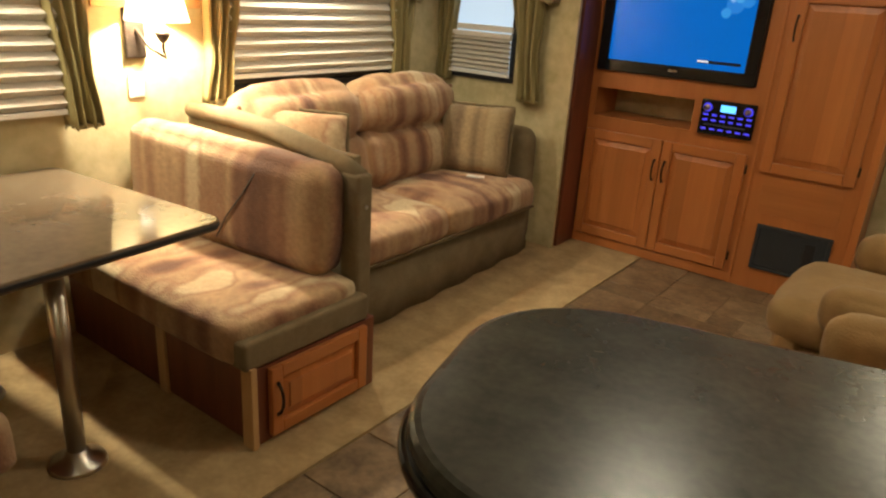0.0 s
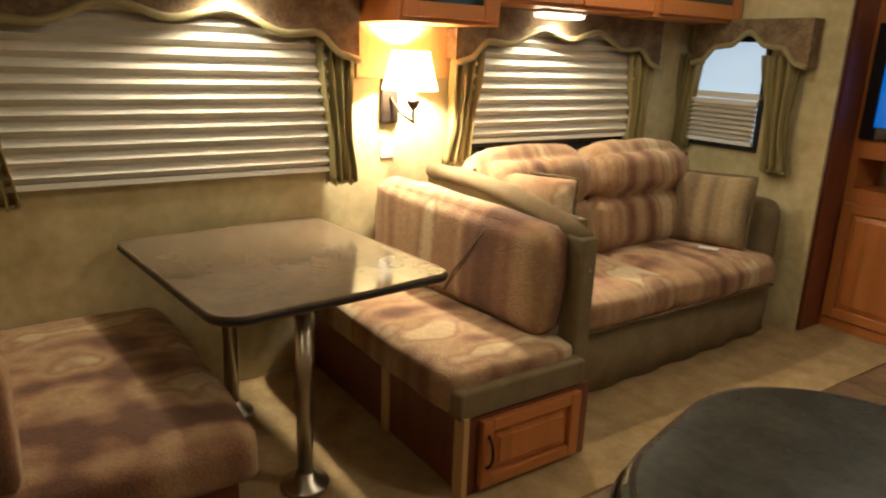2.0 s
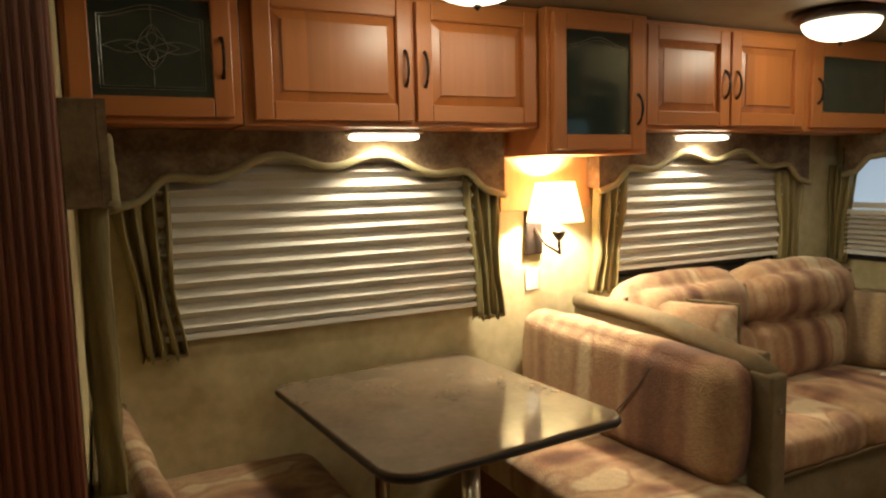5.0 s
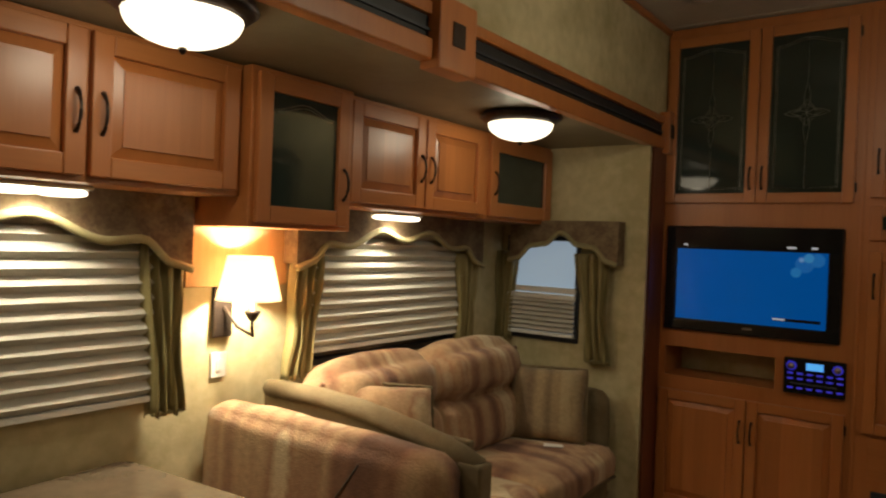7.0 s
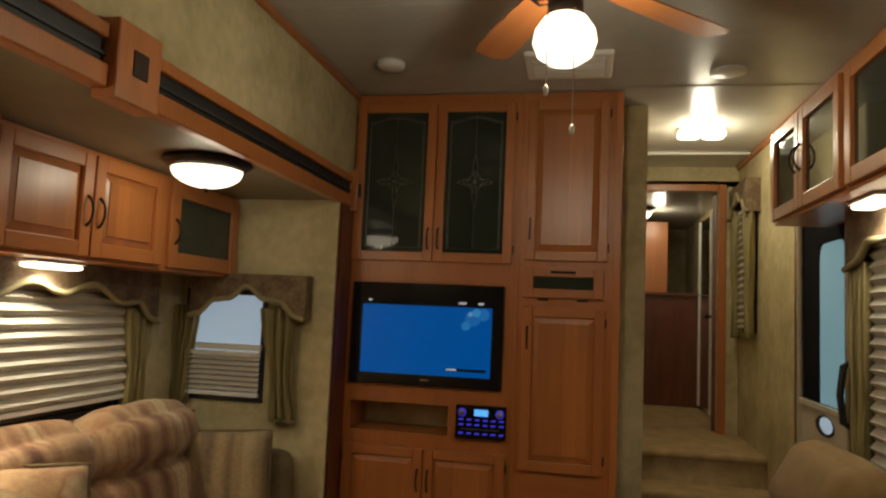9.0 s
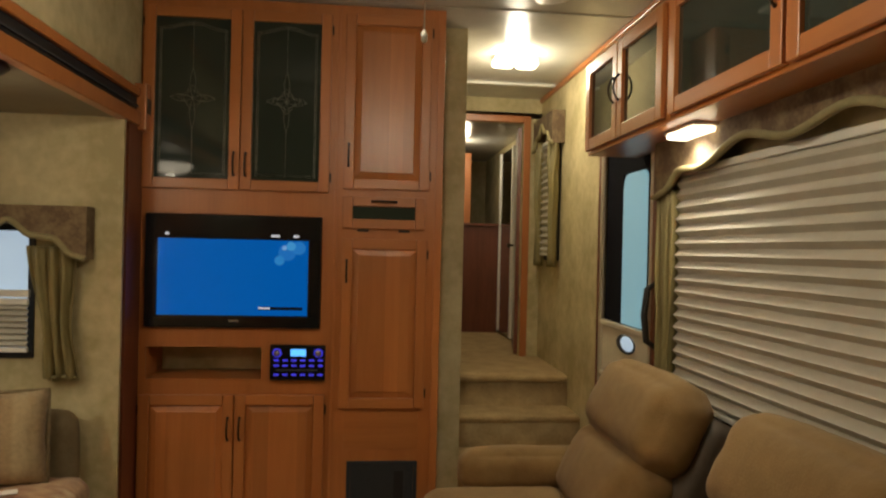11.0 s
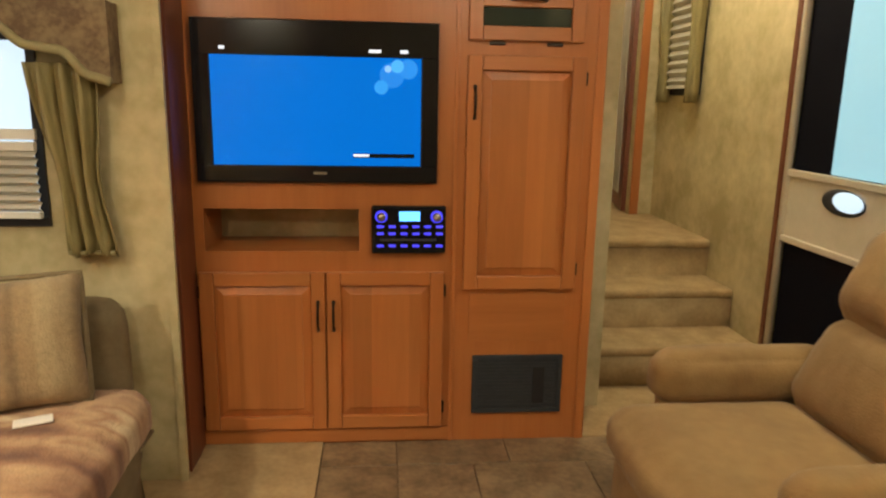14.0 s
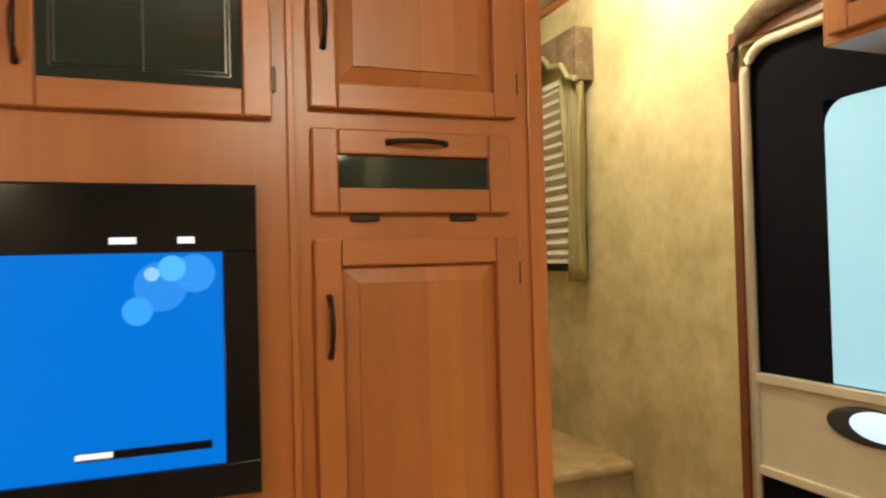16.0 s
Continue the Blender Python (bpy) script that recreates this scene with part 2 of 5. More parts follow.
VENTMAT = mat("dark_vent_mesh", (0.024, 0.029, 0.036), 0.5, colour2=(0.036, 0.042, 0.05), scale=60)
ALU = mat("cream_aluminium", (0.62, 0.56, 0.44), 0.45, colour2=(0.68, 0.62, 0.50), scale=8)
SCREENMESH = mat("black_screen_mesh", (0.004, 0.004, 0.008), 0.9, colour2=(0.008, 0.008, 0.013), scale=200)
SCREENMESH.node_tree.nodes["Principled BSDF"].inputs["Specular IOR Level"].default_value = 0.08

# ---- building helpers ----


def box(bm, lo, hi, bevel=0.0, seg=2):
    """A box with softened edges added to bm."""
    lo, hi = Vector(lo), Vector(hi)
    r = bmesh.ops.create_cube(bm, size=1.0, matrix=Matrix.Translation((lo + hi) / 2) @ Matrix.Diagonal((*(hi - lo), 1)))
    if bevel:
        edges = list({e for v in r["verts"] for e in v.link_edges})
        bmesh.ops.bevel(bm, geom=edges, offset=bevel, segments=seg, affect="EDGES", profile=0.5)
    return bm


def boxes(*specs, bevel=0.0, seg=2):
    bm = bmesh.new()
    for lo, hi in specs:
        box(bm, lo, hi, bevel, seg)
    return bm


def tube(bm, path, radius, sides=10, closed=False):
    """A round bar along a path; radius may be a list."""
    rings, pts = [], [Vector(p) for p in path]
    for i, p in enumerate(pts):
        a, b = pts[max(i - 1, 0)], pts[min(i + 1, len(pts) - 1)]
        d = (b - a).normalized()
        up = Vector((0, 0, 1)) if abs(d.z) < 0.9 else Vector((1, 0, 0))
        u = d.cross(up).normalized()
        w = d.cross(u)
        r = radius[i] if isinstance(radius, (list, tuple)) else radius
        rings.append([bm.verts.new(p + r * (math.cos(k * math.tau / sides) * u + math.sin(k * math.tau / sides) * w)) for k in range(sides)])
    for r0, r1 in zip(rings, rings[1:]):
        for k in range(sides):
            bm.faces.new((r0[k], r0[(k + 1) % sides], r1[(k + 1) % sides], r1[k]))
    bm.faces.new(rings[0])
    bm.faces.new(rings[-1][::-1])
    return bm


def lathe(bm, profile, sides=28, centre=(0, 0, 0)):
    """A turned shape from (radius, z) pairs."""
    c, rings = Vector(centre), []
    for r, z in profile:
        rings.append([bm.verts.new(c + Vector((r * math.cos(k * math.tau / sides), r * math.sin(k * math.tau / sides), z))) for k in range(sides)])
    for r0, r1 in zip(rings, rings[1:]):
        for k in range(sides):
            bm.faces.new((r0[k], r0[(k + 1) % sides], r1[(k + 1) % sides], r1[k]))
    for ring, flip in ((rings[0], 1), (rings[-1], -1)):
        bm.faces.new(ring[::flip])
    return bm


def puff(bm, lo, hi, round_off=0.05, bulge=0.02, wrinkle=0.006, cuts=9, seed=0):
    """A stuffed cushion: a rounded box that swells in its middle and wrinkles a little."""
    lo, hi = Vector(lo), Vector(hi)
    c, h = (lo + hi) / 2, (hi - lo) / 2
    tmp = bmesh.new()
    bmesh.ops.create_cube(tmp, size=2.0)
    bmesh.ops.subdivide_edges(tmp, edges=tmp.edges[:], cuts=cuts, use_grid_fill=True)
    r = min(round_off, *h)
    index = {}
    for v in tmp.verts:
        p = Vector((v.co.x * h.x, v.co.y * h.y, v.co.z * h.z))
        # crowd the grid towards the edges so that the rounding is smooth
        for k in range(3):
            s = v.co[k]
            p[k] = h[k] * math.copysign(abs(s) ** 0.75, s)
        q = Vector([max(-h[k] + r, min(h[k] - r, p[k])) for k in range(3)])
        d = p - q
        if d.length > 1e-9:
            p = q + d.normalized() * r
        for k in range(3):
            others = [j for j in range(3) if j != k]
            if abs(abs(v.co[k]) - 1) < 1e-6:
                f = (1 - v.co[others[0]] ** 2) * (1 - v.co[others[1]] ** 2)
                p[k] += math.copysign(bulge * f, v.co[k])
        at = p + Vector((seed * 3.1, seed, 0))
        w = (noise.noise(at * 7.0) + 0.45 * noise.noise(at * 19.0)) * wrinkle
        p += p.normalized() * w
        index[v] = bm.verts.new(c + p)
    for f in tmp.faces:
        bm.faces.new([index[v] for v in f.verts])
    tmp.free()
    return bm


def part(name, bm, material, parent=None, label="", smooth=False, at=None):
    """Links bm as one mesh object, under a thing or part if given."""
    bmesh.ops.recalc_face_normals(bm, faces=bm.faces[:])
    me = bpy.data.meshes.new(name)
    bm.to_mesh(me)
    bm.free()
    me.materials.append(material)
    if smooth:
        for p in me.polygons:
            p.use_smooth = True
    ob = new(name, me)
    if parent:
        ob.parent = parent
    if at:
        ob.matrix_basis = at
    return tagged(ob, label) if label else ob


def thing(name, label, category, m=None, group="", kind=""):
    ob = new(name)
    ob.empty_display_size = 0.1
    if m:
        ob.matrix_basis = m
    return tagged(ob, label, category, group, kind)


def solid(name, lo, hi, material, label="", category="", kind="structure", bevel=0.0, parent=None):
    ob = part(name, boxes((lo, hi), bevel=bevel), material, parent, label)
    return tagged(ob, "", category, "", kind) if not parent else ob


def text(name, words, size, material, m, parent):
    c = bpy.data.curves.new(name, "FONT")
    c.body, c.size, c.extrude, c.align_x, c.align_y = words, size, 0.0005, "CENTER", "CENTER"
    c.materials.append(material)
    ob = new(name, c)
    ob.parent, ob.matrix_basis = parent, m
    return ob


# ---- structure ----
floor = solid("floor", (-1.06, -2.6, -0.08), (WALL_R, CAB_Y, -0.004), GROUT, "stone-look vinyl tile floor with dark joints", "floor")
carpet = solid("floor_carpet", (WALL_S, -2.6, -0.08), (-1.06, CAB_Y, 0.006), CARPET, "tan cut-pile carpet on the slide-out floor", "carpet")
solid("trim_carpet_edge", (-1.066, -2.6, -0.01), (-1.054, CAB_Y, 0.008), CARPET, "bound edge of the tan carpet", "trim")


def wall_with_holes(name, x0, x1, y0, y1, z0, z1, holes, label, along="y", material=WALLPAPER):
    """A wall along y (or x), cut into blocks round its openings (a0, a1, z0, z1), in one mesh."""
    bm = bmesh.new()
    a0, a1 = (y0, y1) if along == "y" else (x0, x1)
    cuts = sorted({a0, a1, *[h[0] for h in holes], *[h[1] for h in holes]})
    for p, q in zip(cuts, cuts[1:]):
        inside = sorted([h for h in holes if h[0] <= p and h[1] >= q], key=lambda h: h[2])
        z = z0
        for h in inside:
            if h[2] > z:
                box(bm, (x0, p, z) if along == "y" else (p, y0, z), (x1, q, h[2]) if along == "y" else (q, y1, h[2]))
            z = h[3]
        if z < z1:
            box(bm, (x0, p, z) if along == "y" else (p, y0, z), (x1, q, z1) if along == "y" else (q, y1, z1))
    return tagged(part(name, bm, material, None, label), "", "wall", "", "structure")


W1, W2, W3 = (0.20, 1.54, 0.925, 1.62), (2.27, 3.40, 0.955, 1.62), (-2.43, -1.925, 0.965, 1.60)
wall_with_holes("wall_slide", WALL_S - 0.05, WALL_S, NEAR_Y - 0.05, END_Y + 0.05, -0.08, SLIDE_Z, [W1, W2], "mottled tan-green papered wall of the slide-out")
wall_with_holes("wall_slide_end", WALL_S, WALL_L, END_Y, END_Y + 0.05, 0, SLIDE_Z, [W3], "papered end wall of the slide-out with a small window", "x")
solid("wall_slide_near", (WALL_S, NEAR_Y - 0.05, 0), (WALL_L, NEAR_Y, SLIDE_Z), WALLPAPER, "papered near end wall of the slide-out", "wall")
solid("wall_header", (WALL_L - 0.05, NEAR_Y - 0.05, SLIDE_Z + 0.05), (WALL_L, CAB_Y, ROOM_Z), WALLPAPER, "papered wall above the slide-out opening", "wall")
solid("wall_left_rear", (WALL_L - 0.05, -2.6, 0), (WALL_L, NEAR_Y - 0.05, ROOM_Z), WALLPAPER, "papered side wall towards the rear", "wall")
solid("wall_rear", (WALL_L, -2.65, 0), (WALL_R, -2.6, ROOM_Z), WALLPAPER, "papered rear wall", "wall")
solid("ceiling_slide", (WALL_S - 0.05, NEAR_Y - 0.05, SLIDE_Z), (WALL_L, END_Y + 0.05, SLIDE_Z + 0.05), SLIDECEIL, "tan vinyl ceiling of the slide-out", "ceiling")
ceil = boxes(((WALL_L - 0.05, -2.65, ROOM_Z), (WALL_R + 0.05, 6.3, ROOM_Z + 0.05)))
for sy in (-1.4, 0.0, 1.75, 2.98, 4.15):
    box(ceil, (WALL_L, sy - 0.012, ROOM_Z - 0.005), (WALL_R, sy + 0.012, ROOM_Z - 0.001), 0.002, 1)
tagged(part("ceiling", ceil, CEILING, None, "off-white satin vinyl ceiling with panel seams"), "", "ceiling", "", "structure")
solid("ceiling_hall", (0.1, 6.3, 2.66), (WALL_R + 0.05, 9.3, 2.71), CEILING, "off-white ceiling of the upper hallway", "ceiling")

DOOR_Y0, DOOR_Y1, DOOR_Z0, DOOR_Z1 = 3.86, 4.66, 0.02, 2.24
WR = (1.55, 3.50, 0.80, 1.90)
WS = (5.66, 6.10, 1.46, 2.42)
wall_with_holes("wall_right", WALL_R, WALL_R + 0.05, -2.65, 9.3, -0.08, ROOM_Z, [(DOOR_Y0, DOOR_Y1, DOOR_Z0, DOOR_Z1), WR, WS], "mottled tan papered wall with the entry door")
# partition beside the tall cabinets and the hallway
solid("wall_partition", (0.045, 4.5, 0), (0.205, 9.3, ROOM_Z), WALLPAPER, "papered end of the partition beside the steps", "wall")
solid("wall_behind_cabinet", (WALL_L - 0.05, 4.8, 0), (0.044, 4.85, ROOM_Z), WALLPAPER, "plain wall behind the cabinets", "wall")
solid("wall_left_front", (WALL_L - 0.05, CAB_Y, 0), (WALL_L, 4.8, ROOM_Z), WALLPAPER, "plain side wall behind the cabinets", "wall")
wall_with_holes("wall_hall", 0.175, WALL_R, 6.30, 6.36, LAND, ROOM_Z, [(0.24, 0.94, LAND, 2.62)], "papered wall with the hallway doorway", "x")
solid("wall_bedroom_end", (0.175, 9.25, LAND), (WALL_R, 9.3, 2.7), WALLPAPER, "papered end wall of the bedroom", "wall")
solid("floor_landing", (0.206, 5.36, 0), (WALL_R, 9.25, LAND), CARPET, "tan carpeted landing and hallway floor", "floor")
solid("floor_entry", (0.046, CAB_Y, -0.08), (WALL_R, 4.73, 0.004), CARPET, "tan carpet at the foot of the steps", "floor")

# door casing of the hallway
casing = boxes(((0.18, 6.272, LAND), (0.24, 6.298, 2.68)), ((0.94, 6.272, LAND), (1.0, 6.298, 2.68)), ((0.241, 6.272, 2.62), (0.939, 6.298, 2.68)), bevel=0.006)
tagged(part("door_casing", casing, WOOD, None, "orange-brown wooden door casing in the hallway"), "", "door frame", "", "structure")

# steps
for i, (y, z) in enumerate(((4.72, 0.21), (5.03, 0.42), (5.35, 0.63))):
    bm = boxes(((0.206, y, 0), (WALL_R - 0.001, y + (0.34 if i < 2 else 0.02), z - 0.04)))
    box(bm, (0.206, y - 0.018, z - 0.045), (WALL_R - 0.001, y + 0.34, z + 0.002), 0.018, 3)
    tagged(part("step", bm, CARPET, None, "tan carpeted step with a rounded nose", True), "", "step", "carpeted steps", "structure")

# trims of the slide-out opening
solid("trim_slide_end", (WALL_L - 0.004, END_Y - 0.012, 0), (WALL_L + 0.022, END_Y + 0.008, SLIDE_Z), WALLPAPER, "narrow pale trim on the slide-out wall edge", "trim")
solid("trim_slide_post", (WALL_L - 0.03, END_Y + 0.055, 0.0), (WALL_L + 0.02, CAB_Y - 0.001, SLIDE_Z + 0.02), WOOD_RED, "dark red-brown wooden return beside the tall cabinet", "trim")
post_bm = boxes(((WALL_L - 0.03, NEAR_Y - 0.25, 0.0), (-1.46, NEAR_Y + 0.004, ROOM_Z - 0.01)), bevel=0.004)
for k in range(12):
    tube(post_bm, [(-1.459, NEAR_Y - 0.012 - 0.02 * k, 0.002), (-1.459, NEAR_Y - 0.012 - 0.02 * k, ROOM_Z - 0.012)], 0.008, 8)
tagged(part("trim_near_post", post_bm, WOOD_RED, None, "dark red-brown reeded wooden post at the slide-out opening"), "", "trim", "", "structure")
solid("trim_ceiling_left", (WALL_L, NEAR_Y + 0.046, ROOM_Z - 0.035), (WALL_L + 0.025, CAB_Y - 0.001, ROOM_Z - 0.001), WOOD, "brown wooden ceiling moulding", "trim", bevel=0.006)
solid("trim_ceiling_right", (WALL_R - 0.025, -2.6, ROOM_Z - 0.035), (WALL_R, 6.29, ROOM_Z - 0.001), WOOD, "brown wooden ceiling moulding", "trim", bevel=0.006)
solid("trim_soffit", (0.177, 5.75, ROOM_Z - 0.015), (WALL_R - 0.03, 5.80, ROOM_Z - 0.001), WHITE, "pale ceiling seam strip in the hallway", "trim", bevel=0.003)

# fascia along the top of the slide-out opening
fascia = thing("slide_fascia", "wooden fascia with a dark channel above the slide-out opening", "trim", kind="structure")
for y0, y1, dz in ((NEAR_Y + 0.047, 1.899, 0.0), (2.111, CAB_Y - 0.09, -0.005)):
    part("lower_rail", boxes(((WALL_L - 0.02, y0, SLIDE_Z - 0.005 + dz), (WALL_L + 0.035, y1, SLIDE_Z + 0.065 + dz)), bevel=0.006), WOOD, fascia)
    part("channel", boxes(((WALL_L + 0.001, y0, SLIDE_Z + 0.0651 + dz), (WALL_L + 0.012, y1, SLIDE_Z + 0.14 + dz))), BLACKMATT, fascia, "dark seal channel")
    part("seal_lip", boxes(((WALL_L + 0.0121, y0, SLIDE_Z + 0.09 + dz), (WALL_L + 0.022, y1, SLIDE_Z + 0.10 + dz))), VENTMAT, fascia)
    part("upper_rail", boxes(((WALL_L + 0.001, y0, SLIDE_Z + 0.141 + dz), (WALL_L + 0.03, y1, SLIDE_Z + 0.185 + dz)), bevel=0.006), WOOD, fascia)
for y0, y1 in ((1.90, 2.11), (CAB_Y - 0.088, CAB_Y - 0.003)):
    blk = part("corner_block", boxes(((WALL_L - 0.02, y0, SLIDE_Z - 0.03), (WALL_L + 0.06, y1, SLIDE_Z + 0.21)), bevel=0.006), WOOD, fascia)
    yc = (y0 + y1) / 2
    part("rosette", boxes(((WALL_L + 0.0605, yc - 0.035, SLIDE_Z + 0.055), (WALL_L + 0.065, yc + 0.035, SLIDE_Z + 0.135)), bevel=0.002), BRONZE, blk, "square dark carved rosette")

M_S, M_E, M_R = pose(WALL_S, 0, 0, 0, 0, 90), pose(0, END_Y, 0), pose(WALL_R, 0, 0, 0, 0, -90)
M_N = pose(0, NEAR_Y, 0, 0, 0, 180)

# ---- windows, blinds, valances, curtains; each is built facing local -y ----


def window(name, m, x0, x1, z0, z1, pane, label):
    w = thing(name, label, "window", m, kind="structure")
    part("window_frame", boxes(((x0, -0.012, z0), (x1, 0.03, z0 + 0.03)), ((x0, -0.012, z1 - 0.03), (x1, 0.03, z1)), ((x0, -0.011, z0 + 0.031), (x0 + 0.03, 0.03, z1 - 0.031)),
                               ((x1 - 0.03, -0.011, z0 + 0.031), (x1, 0.03, z1 - 0.031)), bevel=0.003), BLACKMATT, w, "black window frame")
    part("pane", boxes(((x0 + 0.02, 0.012, z0 + 0.02), (x1 - 0.02, 0.018, z1 - 0.02))), pane, w)
    return w


def blind(m, x0, x1, z0, z1, label, pitch=0.055, y=-0.035, tilt=0.0):
    b = thing("pleated_blind", label, "blind", m, "pleated blinds")
    bm = bmesh.new()
    rows = max(2, round((z1 - z0) / pitch))
    prev = None
    for i in range(2 * rows + 1):
        z = z1 - (z1 - z0) * (i + (0.12 if i % 2 else 0.0)) / (2 * rows)
        out = y - (0.026 if i % 2 else 0.0)
        sag = [0.0002 * noise.noise(Vector((k * 1.7, i * 0.9, x0))) for k in range(9)]
        row = [(bm.verts.new((x0 + (x1 - x0) * k / 8, out, z + sag[k] + tilt * k / 8)), bm.verts.new((x0 + (x1 - x0) * k / 8, out + 0.0015, z + sag[k] + tilt * k / 8))) for k in range(9)]
        if prev:
            for k in range(8):
                bm.faces.new((prev[k][0], prev[k + 1][0], row[k + 1][0], row[k][0]))
                bm.faces.new((prev[k][1], row[k][1], row[k + 1][1], prev[k + 1][1]))
        prev = row
    part("pleated_cloth", bm, BLIND, b)
    part("bottom_rail", boxes(((x0, y - 0.02, z0 - 0.022), (x1, y + 0.004, z0 - 0.001)), bevel=0.003), WHITE, b)
    part("head_rail", boxes(((x0, y - 0.02, z1 + 0.001), (x1, y + 0.004, z1 + 0.03)), bevel=0.003), WHITE, b)
    return b


WAVE = ((0, -0.27), (0.05, -0.25), (0.13, -0.165), (0.21, -0.175), (0.37, -0.095), (0.5, -0.14), (0.63, -0.095), (0.79, -0.175), (0.87, -0.165), (0.95, -0.25), (1, -0.27))
ARCH = ((0, -0.25), (0.08, -0.235), (0.22, -0.155), (0.34, -0.145), (0.5, -0.075), (0.66, -0.145), (0.78, -0.155), (0.92, -0.235), (1, -0.25))


def along(curve, s):
    for (a, p), (b, q) in zip(curve, curve[1:]):
        if s <= b:
            f = (s - a) / (b - a)
            f = f * f * (3 - 2 * f)
            return p + (q - p) * f
    return curve[-1][1]


def valance(m, x0, x1, top, curve, label, depth=0.10):
    v = thing("valance", label, "valance", m, "window valances")
    bm, n, front, back = bmesh.new(), 60, [], []
    for i in range(n + 1):
        s = i / n
        x, zb = x0 + (x1 - x0) * s, top + along(curve, s)
        front.append((bm.verts.new((x, -depth, top)), bm.verts.new((x, -depth, zb))))
        back.append((bm.verts.new((x, -depth + 0.02, top)), bm.verts.new((x, -depth + 0.02, zb))))
    for i in range(n):
        a, b, c, d = front[i], front[i + 1], back[i], back[i + 1]
        for f in ((a[0], b[0], b[1], a[1]), (c[0], c[1], d[1], d[0]), (a[1], b[1], d[1], c[1]), (a[0], c[0], d[0], b[0])):
            bm.faces.new(f)
    bm.faces.new((front[0][0], front[0][1], back[0][1], back[0][0]))
    bm.faces.new((front[-1][0], back[-1][0], back[-1][1], front[-1][1]))
    part("board", bm, VALANCE, v)
    for xa in (x0, x1 - 0.02):
        part("return", boxes(((xa, -depth + 0.0205, top - 0.25), (xa + 0.02, -0.002, top)), bevel=0.004), VALANCE, v)
    path = [(x0 + (x1 - x0) * i / n, -depth - 0.004, top + along(curve, i / n) + 0.004) for i in range(n + 1)]
    part("piping", tube(bmesh.new(), path, 0.015, 8), PIPING, v, "raised olive piping", True)
    return v


def curtain(m, x0, x1, z0, z1, label, lean=0.0, y=-0.06, seed=0.0, material=None):
    """A gathered hanging panel, drawn in a little below its middle."""
    c = thing("curtain", label, "curtain", m, "window curtains")
    bm, nx, nz, grid = bmesh.new(), 42, 16, []
    for j in range(nz + 1):
        v = j / nz
        pinch = 1 - 0.25 * math.exp(-((v - 0.62) / 0.25) ** 2)
        row = []
        for i in range(nx + 1):
            u = i / nx
            x = (x0 + x1) / 2 + (u - 0.5) * (x1 - x0) * pinch * (1.06 - 0.22 * v) + lean * v ** 1.4
            fold = 0.024 * math.sin(u * 3.6 * math.tau + seed + 0.9 * math.sin(3 * v + seed)) + 0.008 * math.sin(u * 9 * math.tau + seed * 2 + 3 * v) + 0.012 * math.sin(math.pi * v) * noise.noise(Vector((u * 3, v * 5, seed)))
            row.append(bm.verts.new((x, y + fold, z1 - (z1 - z0) * v - 0.01 * math.sin(u * 5.5 * math.tau + seed) * (v > 0.99))))
        grid.append(row)
    for r0, r1 in zip(grid, grid[1:]):
        for i in range(nx):
            bm.faces.new((r0[i], r0[i + 1], r1[i + 1], r1[i]))
    ob = part("cloth", bm, material or CURTAIN, c, "", True)
    th = ob.modifiers.new("thickness", "SOLIDIFY")
    th.thickness = 0.004
    part("hem", boxes(((x0 + lean + 0.09 * (x1 - x0) + 0.01, y - 0.012, z0 - 0.002), (x1 + lean - 0.09 * (x1 - x0) - 0.01, y + 0.012, z0 + 0.012)), bevel=0.004), material or CURTAIN, c)
    return c


NIGHT = glassy("dark_window_glass", (0.01, 0.012, 0.016))
window("window_1", M_S, *W1, NIGHT, "wide dinette window with black frame")
window("window_2", M_S, *W2, NIGHT, "sofa window with black frame")
window("window_3", M_E, *W3, SKYBLUE, "small end window with dusk light")
window("window_4", M_R, -WR[1], -WR[0], WR[2], WR[3], NIGHT, "wide window behind the recliners with black frame")
window("window_5", M_R, -WS[1], -WS[0], WS[2], WS[3], NIGHT, "small window above the steps")
blind(M_S, 0.24, 1.50, 0.955, 1.60, "closed white pleated blind over the dinette window")
blind(M_S, 2.26, 3.41, 1.045, 1.60, "white pleated blind not quite closed above the sofa")
blind(M_E, -2.425, -1.935, 1.02, 1.22, "white pleated blind half raised in the end window", 0.03)
part("meeting_rail", boxes(((-2.42, -0.03, 1.255), (-1.94, -0.012, 1.29)), bevel=0.003), WHITE, bpy.data.objects["window_3"])
blind(M_R, -3.47, -1.58, 0.905, 1.88, "closed white pleated blind behind the recliners")
blind(M_R, -6.06, -5.70, 1.52, 2.38, "closed white pleated blind above the steps")
valance(M_S, 0.10, 1.62, 1.672, WAVE, "brown leaf-print valance with scalloped olive edge")
valance(M_S, 2.12, 3.55, 1.672, WAVE, "brown leaf-print valance with scalloped olive edge above the sofa")
valance(M_E, -2.36, -1.66, 1.69, ARCH, "brown leaf-print arched valance over the small window")
valance(M_R, -3.62, -1.45, 2.06, WAVE, "brown leaf-print valance behind the recliners")
valance(M_R, -6.18, -5.56, 2.60, ARCH, "leaf-print arched valance above the steps")
valance(M_N, 1.62, 2.30, 1.69, ARCH, "brown leaf-print arched valance on the near end wall")
curtain(M_S, 0.11, 0.29, 0.88, 1.50, "olive gathered curtain panel at the dinette window", 0.05, seed=1)
curtain(M_S, 1.44, 1.60, 0.88, 1.50, "olive gathered curtain panel at the dinette window", 0.04, seed=2)
